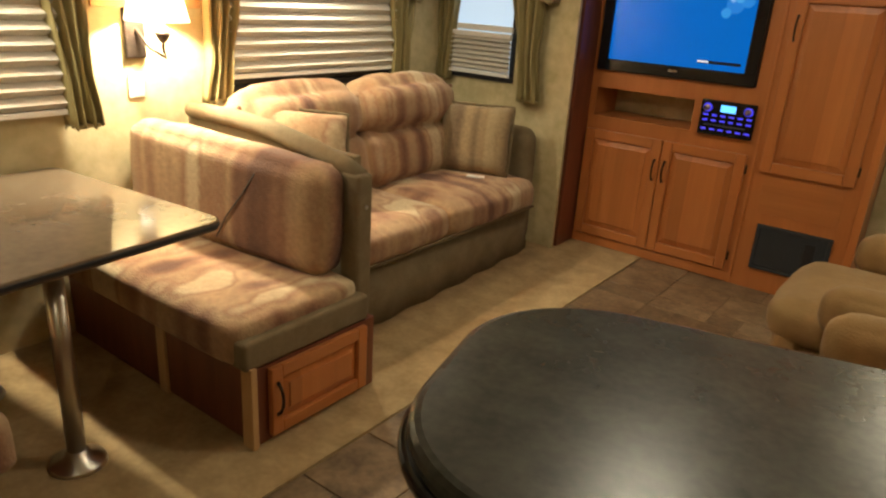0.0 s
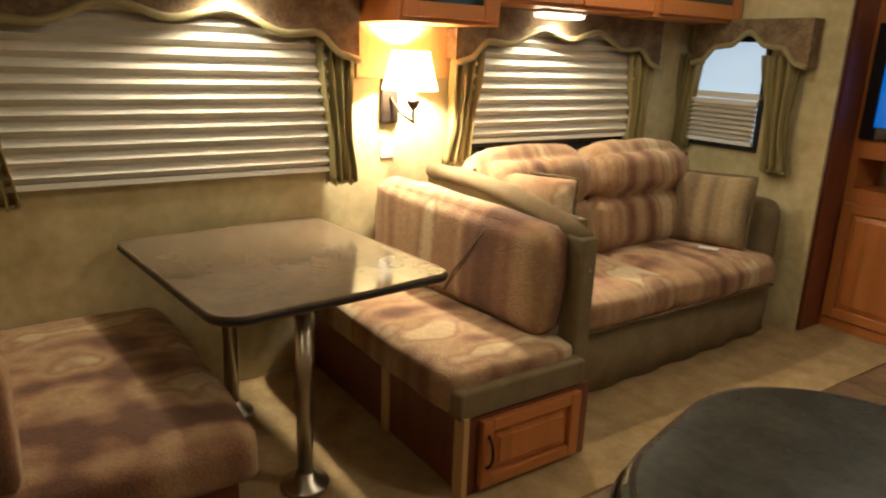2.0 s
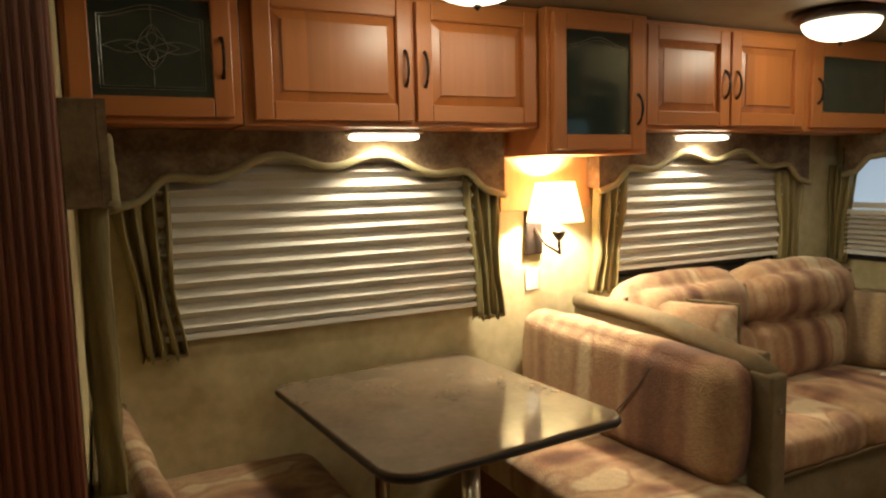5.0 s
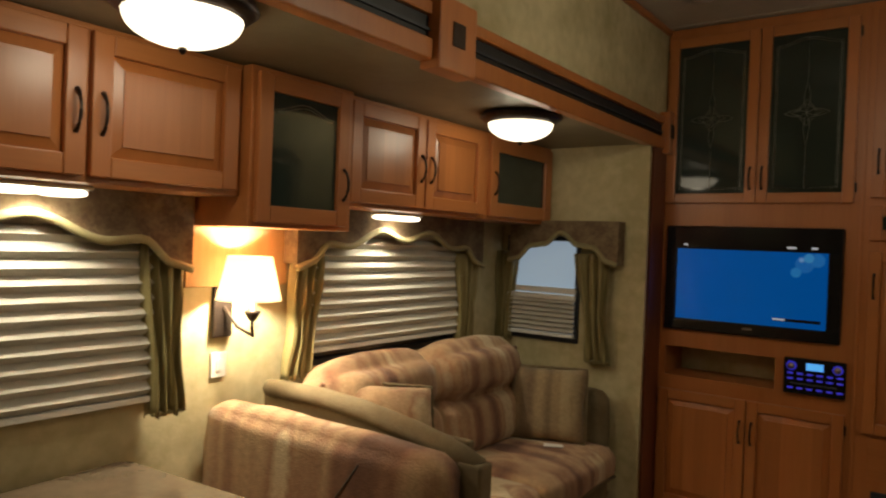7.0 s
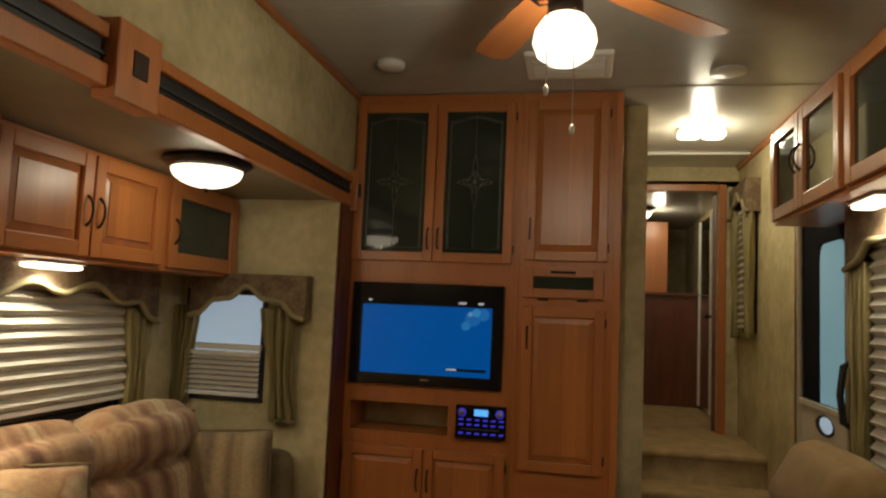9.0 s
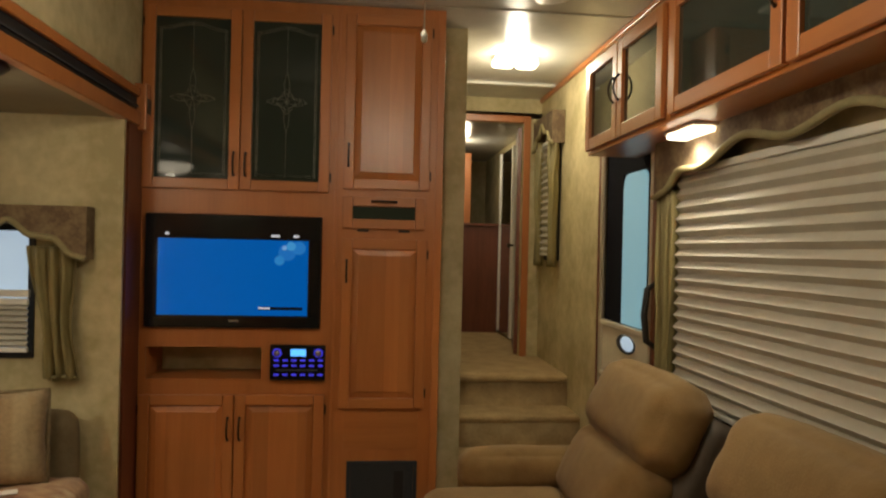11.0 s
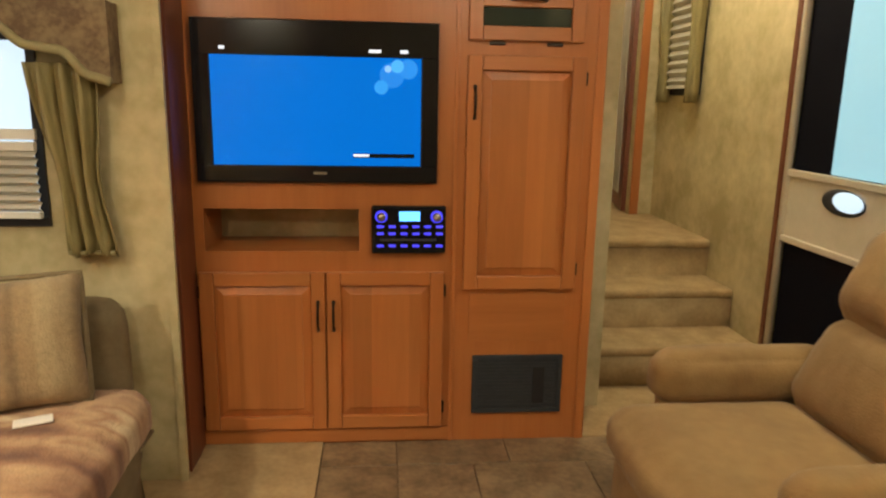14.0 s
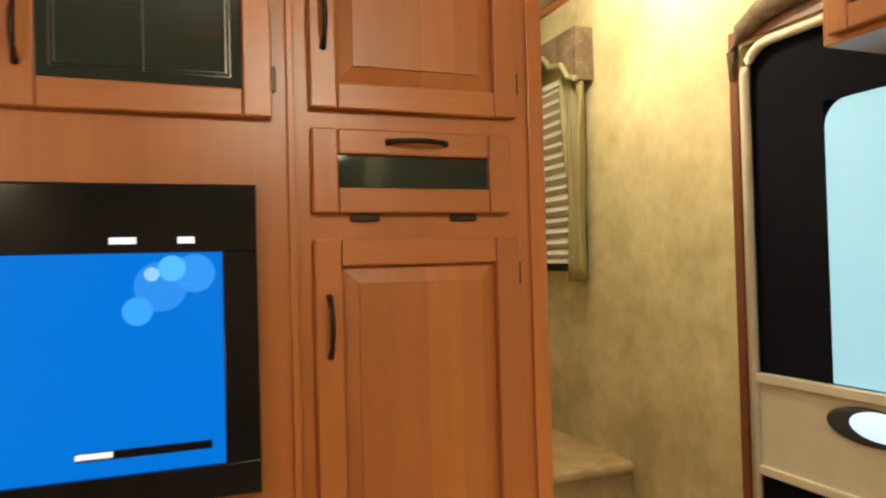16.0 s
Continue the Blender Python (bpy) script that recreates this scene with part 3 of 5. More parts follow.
curtain(M_S, 2.13, 2.31, 0.93, 1.48, "olive gathered curtain panel beside the sofa window", -0.05, seed=3)
curtain(M_S, 3.34, 3.54, 0.95, 1.48, "olive gathered curtain panel beside the sofa window", 0, seed=4)
curtain(M_E, -2.455, -2.33, 0.95, 1.50, "olive gathered curtain panel in the corner", -0.02, seed=5)
curtain(M_E, -1.93, -1.72, 0.88, 1.50, "olive gathered curtain panel at the small window", 0.05, seed=6)
curtain(M_R, -3.64, -3.46, 0.62, 1.82, "olive gathered curtain panel beside the entry door", 0, seed=7)
curtain(M_R, -6.16, -6.04, 1.42, 2.42, "olive gathered curtain panel above the steps", 0, seed=8)
curtain(M_R, -5.74, -5.57, 1.42, 2.42, "olive gathered curtain panel above the steps", 0, seed=9)
curtain(M_N, 1.64, 1.80, 0.70, 1.48, "olive gathered curtain panel on the near end wall", 0, seed=10)

# ---- cabinet doors ----


def handle(parent, x, z, y, length=0.12, flat=False):
    n = 12
    pts = []
    for i in range(n + 1):
        a = i / n
        off = 0.028 * math.sin(math.pi * a) ** 0.6
        d = (a - 0.5) * length
        pts.append((x + d, y - off, z) if flat else (x, y - off, z + d))
    rad = [0.0075 if i in (0, n) else 0.0055 for i in range(n + 1)]
    return part("handle", tube(bmesh.new(), pts, rad, 8), BRONZE, parent, "dark bronze bow handle", True)


def arc(bm, p, q, swell, y, r, n=14):
    """A line from p to q in the pane's plane that swells sideways in its middle."""
    d = Vector((q[0] - p[0], q[1] - p[1]))
    side = Vector((-d.y, d.x)).normalized() * swell
    tube(bm, [(p[0] + d.x * k / n + side.x * math.sin(math.pi * k / n), y, p[1] + d.y * k / n + side.y * math.sin(math.pi * k / n)) for k in range(n + 1)], r, 5)


def cames(x0, x1, z0, z1, y, motif=True):
    """Lead lines of a decorated pane: a double border with an arched top and a woven diamond in the middle."""
    bm, r = bmesh.new(), 0.0014
    w, h = x1 - x0, z1 - z0
    cx, cz = (x0 + x1) / 2, (z0 + z1) / 2
    for i, rise in ((0.022, 0.034), (0.030, 0.030)):
        top = z1 - i - 0.035
        if motif:
            tube(bm, [(x0 + i, y, top), (x0 + i, y, z0 + i), (x1 - i, y, z0 + i), (x1 - i, y, top)], r, 5)
        tube(bm, [(x0 + i + (w - 2 * i) * k / 20, y, top + rise * (0.5 - 0.5 * math.cos(math.tau * k / 20))) for k in range(21)], r, 5)
    if not motif:
        return bm
    a = 0.045
    lx, lz = (0.40 * w, 0.2 * h) if w > h else (0.30 * w, 0.19 * h)
    for s in (-1, 1):
        for swell in (0.018, -0.018):
            arc(bm, (cx, cz), (cx + s * lx, cz), swell, y, r)
            arc(bm, (cx, cz), (cx, cz + s * lz), swell * 0.8, y - 0.001, r)
        arc(bm, (cx - a, cz), (cx, cz + s * 1.5 * a), 0.006 * s, y - 0.0005, r)
        arc(bm, (cx, cz + s * 1.5 * a), (cx + a, cz), 0.006 * s, y - 0.0005, r)
        arc(bm, (cx - 1.7 * a, cz), (cx, cz + s * a), -0.004 * s, y - 0.0015, r)
        arc(bm, (cx, cz + s * a), (cx + 1.7 * a, cz), -0.004 * s, y - 0.0015, r)
        tube(bm, [(cx, y, cz + s * lz), (cx, y, cz + s * (h / 2 - 0.022))], r, 5)
    return bm


def door(parent, x0, x1, z0, z1, y, kind="panel", grip=None, name="door", rail=0.055, hinge=None):
    """A framed cabinet door proud of the face at y; grip: 'l', 'r' or 't' and a height."""
    t, g = 0.026, 0.0015
    d = part(name, boxes(((x0 + 0.002, y - 0.004, z0 + 0.002), (x1 - 0.002, y - 0.001, z1 - 0.002))), WOOD, parent)
    for xa, xb in ((x0, x0 + rail), (x1 - rail, x1)):
        part("stile", boxes(((xa, y - t, z0), (xb, y - 0.0042, z1)), bevel=0.004), WOOD, d)
    for za, zb in ((z0, z0 + rail), (z1 - rail, z1)):
        part("rail", boxes(((x0 + rail + g / 2, y - t + 0.001, za), (x1 - rail - g / 2, y - 0.0042, zb)), bevel=0.004), WOOD_X, d)
    if kind == "panel":
        p = bmesh.new()
        a, b, c, e = x0 + rail, x1 - rail, z0 + rail, z1 - rail
        sl = min(0.035, (b - a) * 0.18)
        outer = [p.verts.new(q) for q in ((a, y - 0.006, c), (b, y - 0.006, c), (b, y - 0.006, e), (a, y - 0.006, e))]
        inner = [p.verts.new(q) for q in ((a + sl, y - 0.022, c + sl), (b - sl, y - 0.022, c + sl), (b - sl, y - 0.022, e - sl), (a + sl, y - 0.022, e - sl))]
        low = [p.verts.new(q) for q in ((a + sl, y - 0.017, c + sl), (b - sl, y - 0.017, c + sl), (b - sl, y - 0.017, e - sl), (a + sl, y - 0.017, e - sl))]
        back = [p.verts.new(q) for q in ((a, y - 0.0043, c), (b, y - 0.0043, c), (b, y - 0.0043, e), (a, y - 0.0043, e))]
        for k in range(4):
            j = (k + 1) % 4
            p.faces.new((outer[k], outer[j], low[j], low[k]))
            p.faces.new((low[k], low[j], inner[j], inner[k]))
            p.faces.new((outer[j], outer[k], back[k], back[j]))
        p.faces.new(inner)
        p.faces.new(back[::-1])
        part("panel", p, WOOD_PANEL, d)
    else:
        part("pane", boxes(((x0 + rail, y - 0.010, z0 + rail), (x1 - rail, y - 0.0045, z1 - rail))), DARKGLASS, d, "smoked glass pane")
        if kind in ("leaded", "arched"):
            part("leadwork", cames(x0 + rail, x1 - rail, z0 + rail, z1 - rail, y - 0.0115, kind == "leaded"), CAME, d, "leaded floral line pattern")
    if grip:
        side, gz = grip
        if side == "t":
            handle(d, (x0 + x1) / 2, gz, y - t, 0.13, True)
        else:
            handle(d, x0 + rail / 2 if side == "l" else x1 - rail / 2, gz, y - t)
    if hinge:
        hx = x0 - 0.004 if hinge == "l" else x1 + 0.004
        for hz in (z0 + 0.08, z1 - 0.08):
            part("hinge", boxes(((hx - 0.006, y - 0.012, hz - 0.025), (hx + 0.006, y - 0.001, hz + 0.025)), bevel=0.002), BRONZE, d)
    return d


# ---- tall cabinets on the end wall ----
Y = CAB_Y
ent = thing("entertainment_cabinet", "cherry-brown wooden wall cabinet with glass doors and television niche", "cabinet")
face = wall_with_holes("face_frame", -1.545, -0.531, Y, Y + 0.022, 0.0, ROOM_Z - 0.005, [(-1.505, -0.598, 1.085, 1.685), (-1.492, -0.902, 0.818, 0.985)], "", "x", WOOD)
for key in ("kind", "category"):
    del face[key]
face.parent = ent
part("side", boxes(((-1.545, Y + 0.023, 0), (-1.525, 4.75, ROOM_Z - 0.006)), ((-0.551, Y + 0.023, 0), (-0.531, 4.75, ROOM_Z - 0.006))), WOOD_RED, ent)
part("niche_back", boxes(((-1.50, 4.50, 0.78), (-0.89, 4.51, 1.0))), WALLPAPER, ent, "mottled tan papered niche back")
for lo, hi in (((-1.50, Y + 0.023, 0.80), (-0.89, 4.499, 0.8175)), ((-1.50, Y + 0.023, 0.9855), (-0.89, 4.499, 1.0)), ((-1.505, Y + 0.023, 0.818), (-1.4925, 4.499, 0.985)), ((-0.9015, Y + 0.023, 0.818), (-0.89, 4.499, 0.985))):
    part("niche_board", boxes((lo, hi)), WOOD_X, ent)
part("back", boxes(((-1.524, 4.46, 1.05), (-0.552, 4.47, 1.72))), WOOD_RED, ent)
part("toe_trim", boxes(((-1.545, Y - 0.008, 0.008), (-0.531, Y - 0.001, 0.065)), bevel=0.003), WOOD_X, ent)
door(ent, -1.528, -1.036, 1.815, 2.765, Y, "leaded", ("r", 1.95), hinge="l")
door(ent, -1.030, -0.566, 1.815, 2.765, Y, "leaded", ("l", 1.95), hinge="r")
door(ent, -1.520, -1.036, 0.075, 0.737, Y, "panel", ("r", 0.56), hinge="l")
door(ent, -1.030, -0.566, 0.075, 0.737, Y, "panel", ("l", 0.56), hinge="r")
pan = thing("pantry_cabinet", "tall cherry-brown wooden pantry cabinet with raised-panel doors", "cabinet")
part("body", boxes(((-0.529, Y - 0.002, 0.0), (0.042, 4.75, ROOM_Z - 0.005))), WOOD, pan)
part("side_trim", boxes(((0.004, Y - 0.012, 0.0), (0.044, Y - 0.003, ROOM_Z - 0.006)), bevel=0.003), WOOD, pan)
part("seam_trim", boxes(((-0.536, Y - 0.010, 0.0), (-0.520, Y - 0.003, ROOM_Z - 0.006)), bevel=0.003), WOOD, pan)
door(pan, -0.492, -0.03, 1.84, 2.775, Y - 0.002, "panel", ("l", 2.02), hinge="r")
door(pan, -0.49, -0.05, 1.628, 1.80, Y - 0.002, "glass", None, "drop_front", 0.052)
handle(bpy.data.objects["drop_front"], -0.27, 1.775, Y - 0.028, 0.13, True)
for hx in (-0.38, -0.16):
    part("hinge", boxes(((hx - 0.03, Y - 0.014, 1.612), (hx + 0.03, Y - 0.003, 1.626)), bevel=0.002), BRONZE, bpy.data.objects["drop_front"])
door(pan, -0.49, -0.035, 0.665, 1.575, Y - 0.002, "panel", ("l", 1.40), hinge="r")
part("lower_panel", boxes(((-0.46, Y - 0.006, 0.44), (-0.065, Y - 0.0025, 0.645)), bevel=0.001), WOOD_X, pan)
gr = thing("furnace_grille", "black slotted furnace return grille in the pantry base", "vent")
part("grille_frame", boxes(((-0.44, Y - 0.014, 0.125), (-0.062, Y - 0.0025, 0.145)), ((-0.44, Y - 0.014, 0.36), (-0.062, Y - 0.0025, 0.38)), ((-0.44, Y - 0.014, 0.1455), (-0.42, Y - 0.0025, 0.3595)),
                           ((-0.082, Y - 0.014, 0.1455), (-0.062, Y - 0.0025, 0.3595)), bevel=0.002), VENTMAT, gr)
for k in range(14):
    z = 0.15 + k * 0.0152
    part("slat", boxes(((-0.419, Y - 0.0105, z), (-0.083, Y - 0.007, z + 0.0135))), VENTMAT, gr)
part("backing", boxes(((-0.419, Y - 0.0065, 0.1455), (-0.083, Y - 0.0025, 0.3595))), BLACKMATT, gr)
part("grip_slot", boxes(((-0.185, Y - 0.0125, 0.165), (-0.135, Y - 0.0107, 0.325)), bevel=0.001), BLACKMATT, gr, "dark upright slot")

tv = thing("television", "black flat-screen television showing a plain blue screen", "television")
part("bezel", boxes(((-1.50, Y - 0.03, 1.092), (-0.602, Y - 0.02, 1.155)), ((-1.50, Y - 0.03, 1.555), (-0.602, Y - 0.02, 1.68)), ((-1.50, Y - 0.03, 1.1551), (-1.437, Y - 0.02, 1.5549)),
                    ((-0.665, Y - 0.03, 1.1551), (-0.602, Y - 0.02, 1.5549)), bevel=0.002), BLACK, tv, "glossy black bezel")
part("housing", boxes(((-1.499, Y - 0.0195, 1.093), (-0.603, Y + 0.12, 1.679)), bevel=0.004), BLACKMATT, tv)
scr = part("screen", boxes(((-1.436, Y - 0.0255, 1.156), (-0.666, Y - 0.020, 1.554))), SCREEN, tv, "lit blue screen")
part("progress_bar", boxes(((-0.92, Y - 0.0262, 1.186), (-0.69, Y - 0.0256, 1.202))), BLACK, scr)
part("caption_bar", boxes(((-0.92, Y - 0.0268, 1.190), (-0.86, Y - 0.0263, 1.200))), BADGE, scr)
for a, b, z in ((-1.40, -1.38, 1.573), (-0.86, -0.815, 1.571), (-0.745, -0.715, 1.571)):
    part("caption_bar", boxes(((a, Y - 0.0312, z), (b, Y - 0.0302, z + 0.012))), BADGE, scr)
for gx, gz, size, glow in ((-0.815, 1.448, 0.026, (0.03, 0.30, 0.76)), (-0.775, 1.492, 0.046, (0.015, 0.21, 0.69)), (-0.715, 1.515, 0.036, (0.02, 0.24, 0.72)), (-0.79, 1.515, 0.013, (0.25, 0.5, 0.9)), (-0.755, 1.525, 0.024, (0.07, 0.40, 0.84))):
    lit = mat("screen_light_spot", (0.01, 0.03, 0.06), 0.12, emit=glow, strength=0.6)
    dy = 0.0003 + 0.0004 * glow[1]
    part("light_spot", tube(bmesh.new(), [(gx, Y - 0.0255, gz), (gx, Y - 0.0255 - dy, gz)], size, 28), lit, scr, "pale round light spot")
part("maker_mark", boxes(((-1.07, Y - 0.0312, 1.122), (-1.02, Y - 0.0302, 1.132)), bevel=0.0003), CHROME, tv)

rad = thing("wall_stereo", "black wall stereo with glowing blue keys and display", "stereo")
part("front_panel", boxes(((-0.852, Y - 0.035, 0.815), (-0.563, Y - 0.001, 1.003)), bevel=0.008, seg=3), BLACK, rad)
part("display", boxes(((-0.745, Y - 0.0375, 0.945), (-0.665, Y - 0.0352, 0.982))), LCD, rad, "lit blue display")
for kx in (-0.815, -0.60):
    k = part("knob", tube(bmesh.new(), [(kx, Y - 0.0352, 0.962), (kx, Y - 0.055, 0.962)], 0.017, 18), CHROME, rad, "round knob ringed in blue light", True)
    part("glow_ring", tube(bmesh.new(), [(kx, Y - 0.0351, 0.962), (kx, Y - 0.0375, 0.962)], 0.024, 18), KEYLIT, k)
for r_, (z, n_) in enumerate(((0.918, 6), (0.890, 6), (0.842, 6))):
    for c_ in range(n_):
        x = -0.832 + 0.046 * c_
        part("key", boxes(((x, Y - 0.0395, z), (x + 0.027, Y - 0.0352, z + 0.010)), bevel=0.002), KEYLIT, rad)
part("disc_slot", boxes(((-0.82, Y - 0.0372, 0.866), (-0.60, Y - 0.0352, 0.875)), bevel=0.001), VENTMAT, rad)

# ---- overhead cabinets of the slide-out ----


def overhead(name, label, m, x0, x1, z0, z1, depth, doors):
    c = thing(name, label, "cabinet", m, "overhead cabinets")
    part("body", boxes(((x0, -depth, z0), (x1, -0.002, z1)), bevel=0.003), WOOD_X, c)
    for d in doors:
        door(c, d[0], d[1], z0 + 0.018, z1 - 0.022, -depth, d[2], d[3] and (d[3], z0 + (0.15 if not len(d) > 4 else d[4])), rail=0.06)
    return c


ZT = SLIDE_Z - 0.003
overhead("overhead_cabinet", "cherry-brown overhead cabinet with one leaded glass door", M_S, 0.003, 0.509, 1.675, ZT, 0.32, [(0.02, 0.48, "leaded", "r", 0.2)])
overhead("overhead_cabinet", "cherry-brown overhead cabinet with two raised-panel doors above the dinette", M_S, 0.511, 1.645, 1.67, ZT, 0.32, [(0.545, 1.10, "panel", "r", 0.2), (1.115, 1.62, "panel", "l", 0.2)])
overhead("overhead_cabinet", "deeper cherry-brown overhead cabinet with smoked glass door", M_S, 1.647, 2.148, 1.565, ZT, 0.37, [(1.665, 2.11, "arched", "r", 0.18)])
overhead("overhead_cabinet", "cherry-brown overhead cabinet with two raised-panel doors above the sofa", M_S, 2.15, 3.195, 1.67, ZT, 0.32, [(2.175, 2.66, "panel", "r", 0.2), (2.672, 3.16, "panel", "l", 0.2)])
corner = thing("corner_cabinet", "cherry-brown corner overhead cabinet with black glass door", "cabinet", M_S, "overhead cabinets")
part("body", boxes(((3.197, -0.32, 1.665), (END_Y - 0.003, -0.002, ZT)), bevel=0.003), WOOD_X, corner)
door(corner, 3.225, END_Y - 0.03, 1.685, 2.105, -0.32, "glass", ("l", 1.86), rail=0.075)
# the backboard's pale colour stands in for the sconce's glare on the wood
part("backboard", boxes(((1.65, -0.014, 1.33), (2.14, -0.001, 1.564)), bevel=0.002), PALE_WOOD, thing("wood_backboard", "wooden backboard coloured pale for the glare of the wall lamp", "panel", M_S))
# overhead cabinets above the recliners
overhead("overhead_cabinet", "cherry-brown overhead cabinet with two smoked glass doors above the recliners", M_R, -4.10, -3.05, 2.05, 2.55, 0.28, [(-4.07, -3.60, "glass", "r", 0.25), (-3.59, -3.08, "glass", "l", 0.25)])
overhead("overhead_cabinet", "cherry-brown overhead cabinet with two smoked glass doors above the recliners", M_R, -3.048, -1.40, 2.05, 2.55, 0.28, [(-3.02, -2.26, "glass", "r", 0.25), (-2.24, -1.43, "glass", "l", 0.25)])

# ---- lamps ----


def dome(x, y, z, label, r=0.16):
    d = thing("ceiling_light", label, "lamp", pose(x, y, z), "ceiling dome lights")
    part("base_ring", lathe(bmesh.new(), [(0.06, -0.001), (r + 0.018, -0.001), (r + 0.028, -0.018), (r + 0.012, -0.032), (r - 0.01, -0.045), (0.06, -0.045)]), BRONZE, d, "dark bronze ring", True)
    b = part("glass_bowl", lathe(bmesh.new(), [(r - 0.012, -0.0455)] + [((r - 0.012) * math.cos(a * math.pi / 18), -0.0455 - 0.075 * math.sin(a * math.pi / 18)) for a in range(1, 9)] + [(0.006, -0.121)]), BOWL_LIT, d, "lit white glass bowl", True)
    b.visible_shadow = False
    part("finial", lathe(bmesh.new(), [(0.004, -0.121), (0.012, -0.124), (0.010, -0.132), (0.004, -0.14)], 12), BRONZE, d, "", True)


def puck(m, x, y, z, label):
    p = thing("under_cabinet_light", label, "lamp", m @ pose(x, y, z), "under-cabinet lights")
    part("housing", boxes(((-0.14, -0.055, -0.016), (0.14, 0.055, -0.001)), bevel=0.006), WHITE, p)
    for s in (-1, 1):
        l_ = part("lens", puff(bmesh.new(), (s * 0.068 - 0.06, -0.048, -0.036), (s * 0.068 + 0.06, 0.048, -0.0165), 0.012, 0.003, 0, 5), PUCK_LIT, p, "lit frosted lens", True)
        l_.visible_shadow = False


dome(-1.73, 1.14, SLIDE_Z, "lit dome ceiling light with bronze ring in the slide-out")
dome(-1.75, 2.87, SLIDE_Z, "lit dome ceiling light with bronze ring in the slide-out")
puck(M_S, 1.06, -0.15, 1.67, "lit double lamp under the dinette cabinet")
puck(M_S, 2.70, -0.15, 1.67, "lit double lamp under the sofa cabinet")
puck(M_R, -3.15, -0.15, 2.05, "lit double lamp under the cabinet above the recliners")

sc = thing("wall_sconce", "bronze wall lamp with a lit cream fabric shade", "lamp", M_S @ pose(1.82, 0, 1.23))
part("back_plate", boxes(((-0.045, -0.022, -0.10), (0.045, -0.001, 0.10)), bevel=0.006), BRONZE, sc)
part("finial", boxes(((-0.012, -0.03, 0.101), (0.012, -0.004, 0.14)), bevel=0.004), BRONZE, sc)
part("arm", tube(bmesh.new(), [(0.0, -0.022, 0.02), (0.03, -0.07, -0.055), (0.07, -0.12, -0.09), (0.055, -0.13, -0.06), (0.055, -0.13, 0.0)], 0.007, 8), BRONZE, sc, "", True)
part("candle_cup", lathe(bmesh.new(), [(0.004, -0.035), (0.018, -0.02), (0.03, 0.0), (0.032, 0.012), (0.016, 0.014), (0.014, 0.06), (0.004, 0.06)], 18, (0.055, -0.13, 0)), BRONZE, sc, "", True)
sh = lathe(bmesh.new(), [(0.125, 0.045), (0.085, 0.215), (0.083, 0.215), (0.122, 0.045)], 32, (0.035, -0.13, 0.01))
for f in [f for f in sh.faces if len(f.verts) > 4]:
    sh.faces.remove(f)
shade = part("shade", sh, SHADE_LIT, sc, "lit cream fabric shade", True)
sw = thing("light_switch", "white wall switch below the lamp", "switch", M_S @ pose(1.815, 0, 1.02))
part("plate", boxes(((-0.035, -0.008, -0.05), (0.035, -0.001, 0.05)), bevel=0.003), WHITE, sw)
part("rocker", boxes(((-0.012, -0.012, -0.025), (0.012, -0.0081, 0.025)), bevel=0.002), WHITE, sw)

# ceiling fan
fan = thing("ceiling_fan", "bronze ceiling fan with oak blades and a lit globe", "fan", pose(-0.24, 2.30, 0))
part("downrod", lathe(bmesh.new(), [(0.02, ROOM_Z - 0.05), (0.075, ROOM_Z - 0.001), (0.06, ROOM_Z - 0.03), (0.018, ROOM_Z - 0.06), (0.018, 2.66)], 18), BRONZE, fan, "", True)
part("motor", lathe(bmesh.new(), [(0.03, 2.68), (0.10, 2.66), (0.115, 2.62), (0.105, 2.57), (0.05, 2.545), (0.055, 2.50), (0.055, 2.46), (0.04, 2.455)], 28), BRONZE, fan, "dark bronze motor", True)
gl = part("globe", lathe(bmesh.new(), [(0.05, 2.46), (0.068, 2.45), (0.093, 2.412), (0.099, 2.375), (0.085, 2.335), (0.05, 2.31), (0.01, 2.303)], 28), BOWL_LIT, fan, "lit white glass globe", True)
gl.visible_shadow = False
for ang in (44, 116, 188, 260, 332):
    a = radians(ang)
    m = Matrix.Rotation(a, 4, "Z") @ Matrix.Translation((0, 0, 2.585))
    br = tube(bmesh.new(), [(0.10, 0, 0.0), (0.14, 0.02, -0.012), (0.19, 0.035, 0.004), (0.22, 0, 0.004), (0.19, -0.035, 0.004), (0.14, -0.02, -0.012)], 0.006, 6)
    arm = part("blade_bracket", br, BRONZE, fan, "", True, m)
    bl, top = bmesh.new(), []
    outline = [(0.18, -0.05), (0.30, -0.062), (0.66, -0.075), (0.73, -0.066), (0.755, -0.03), (0.755, 0.03), (0.73, 0.066), (0.66, 0.075), (0.30, 0.062), (0.18, 0.05)]
    for dz in (0.006, 0.012):
        top.append([bl.verts.new((x, y, dz + 0.16 * y)) for x, y in outline])
    bl.faces.new(top[1])
    bl.faces.new(top[0][::-1])
    for k in range(len(outline)):
        j = (k + 1) % len(outline)
        bl.faces.new((top[0][k], top[0][j], top[1][j], top[1][k]))
    part("blade", bl, WOOD_X, arm, "orange-brown wooden blade")
for dx, z in ((0.03, 2.10), (-0.05, 2.22)):
    c = part("pull_chain", tube(bmesh.new(), [(dx, -0.06, 2.46), (dx, -0.07, z)], 0.0022, 6), CHROME, fan)
    part("pull_knob", lathe(bmesh.new(), [(0.003, z), (0.009, z - 0.012), (0.007, z - 0.03), (0.003, z - 0.034)], 10, (dx, -0.07, 0)), WHITE, c, "", True)

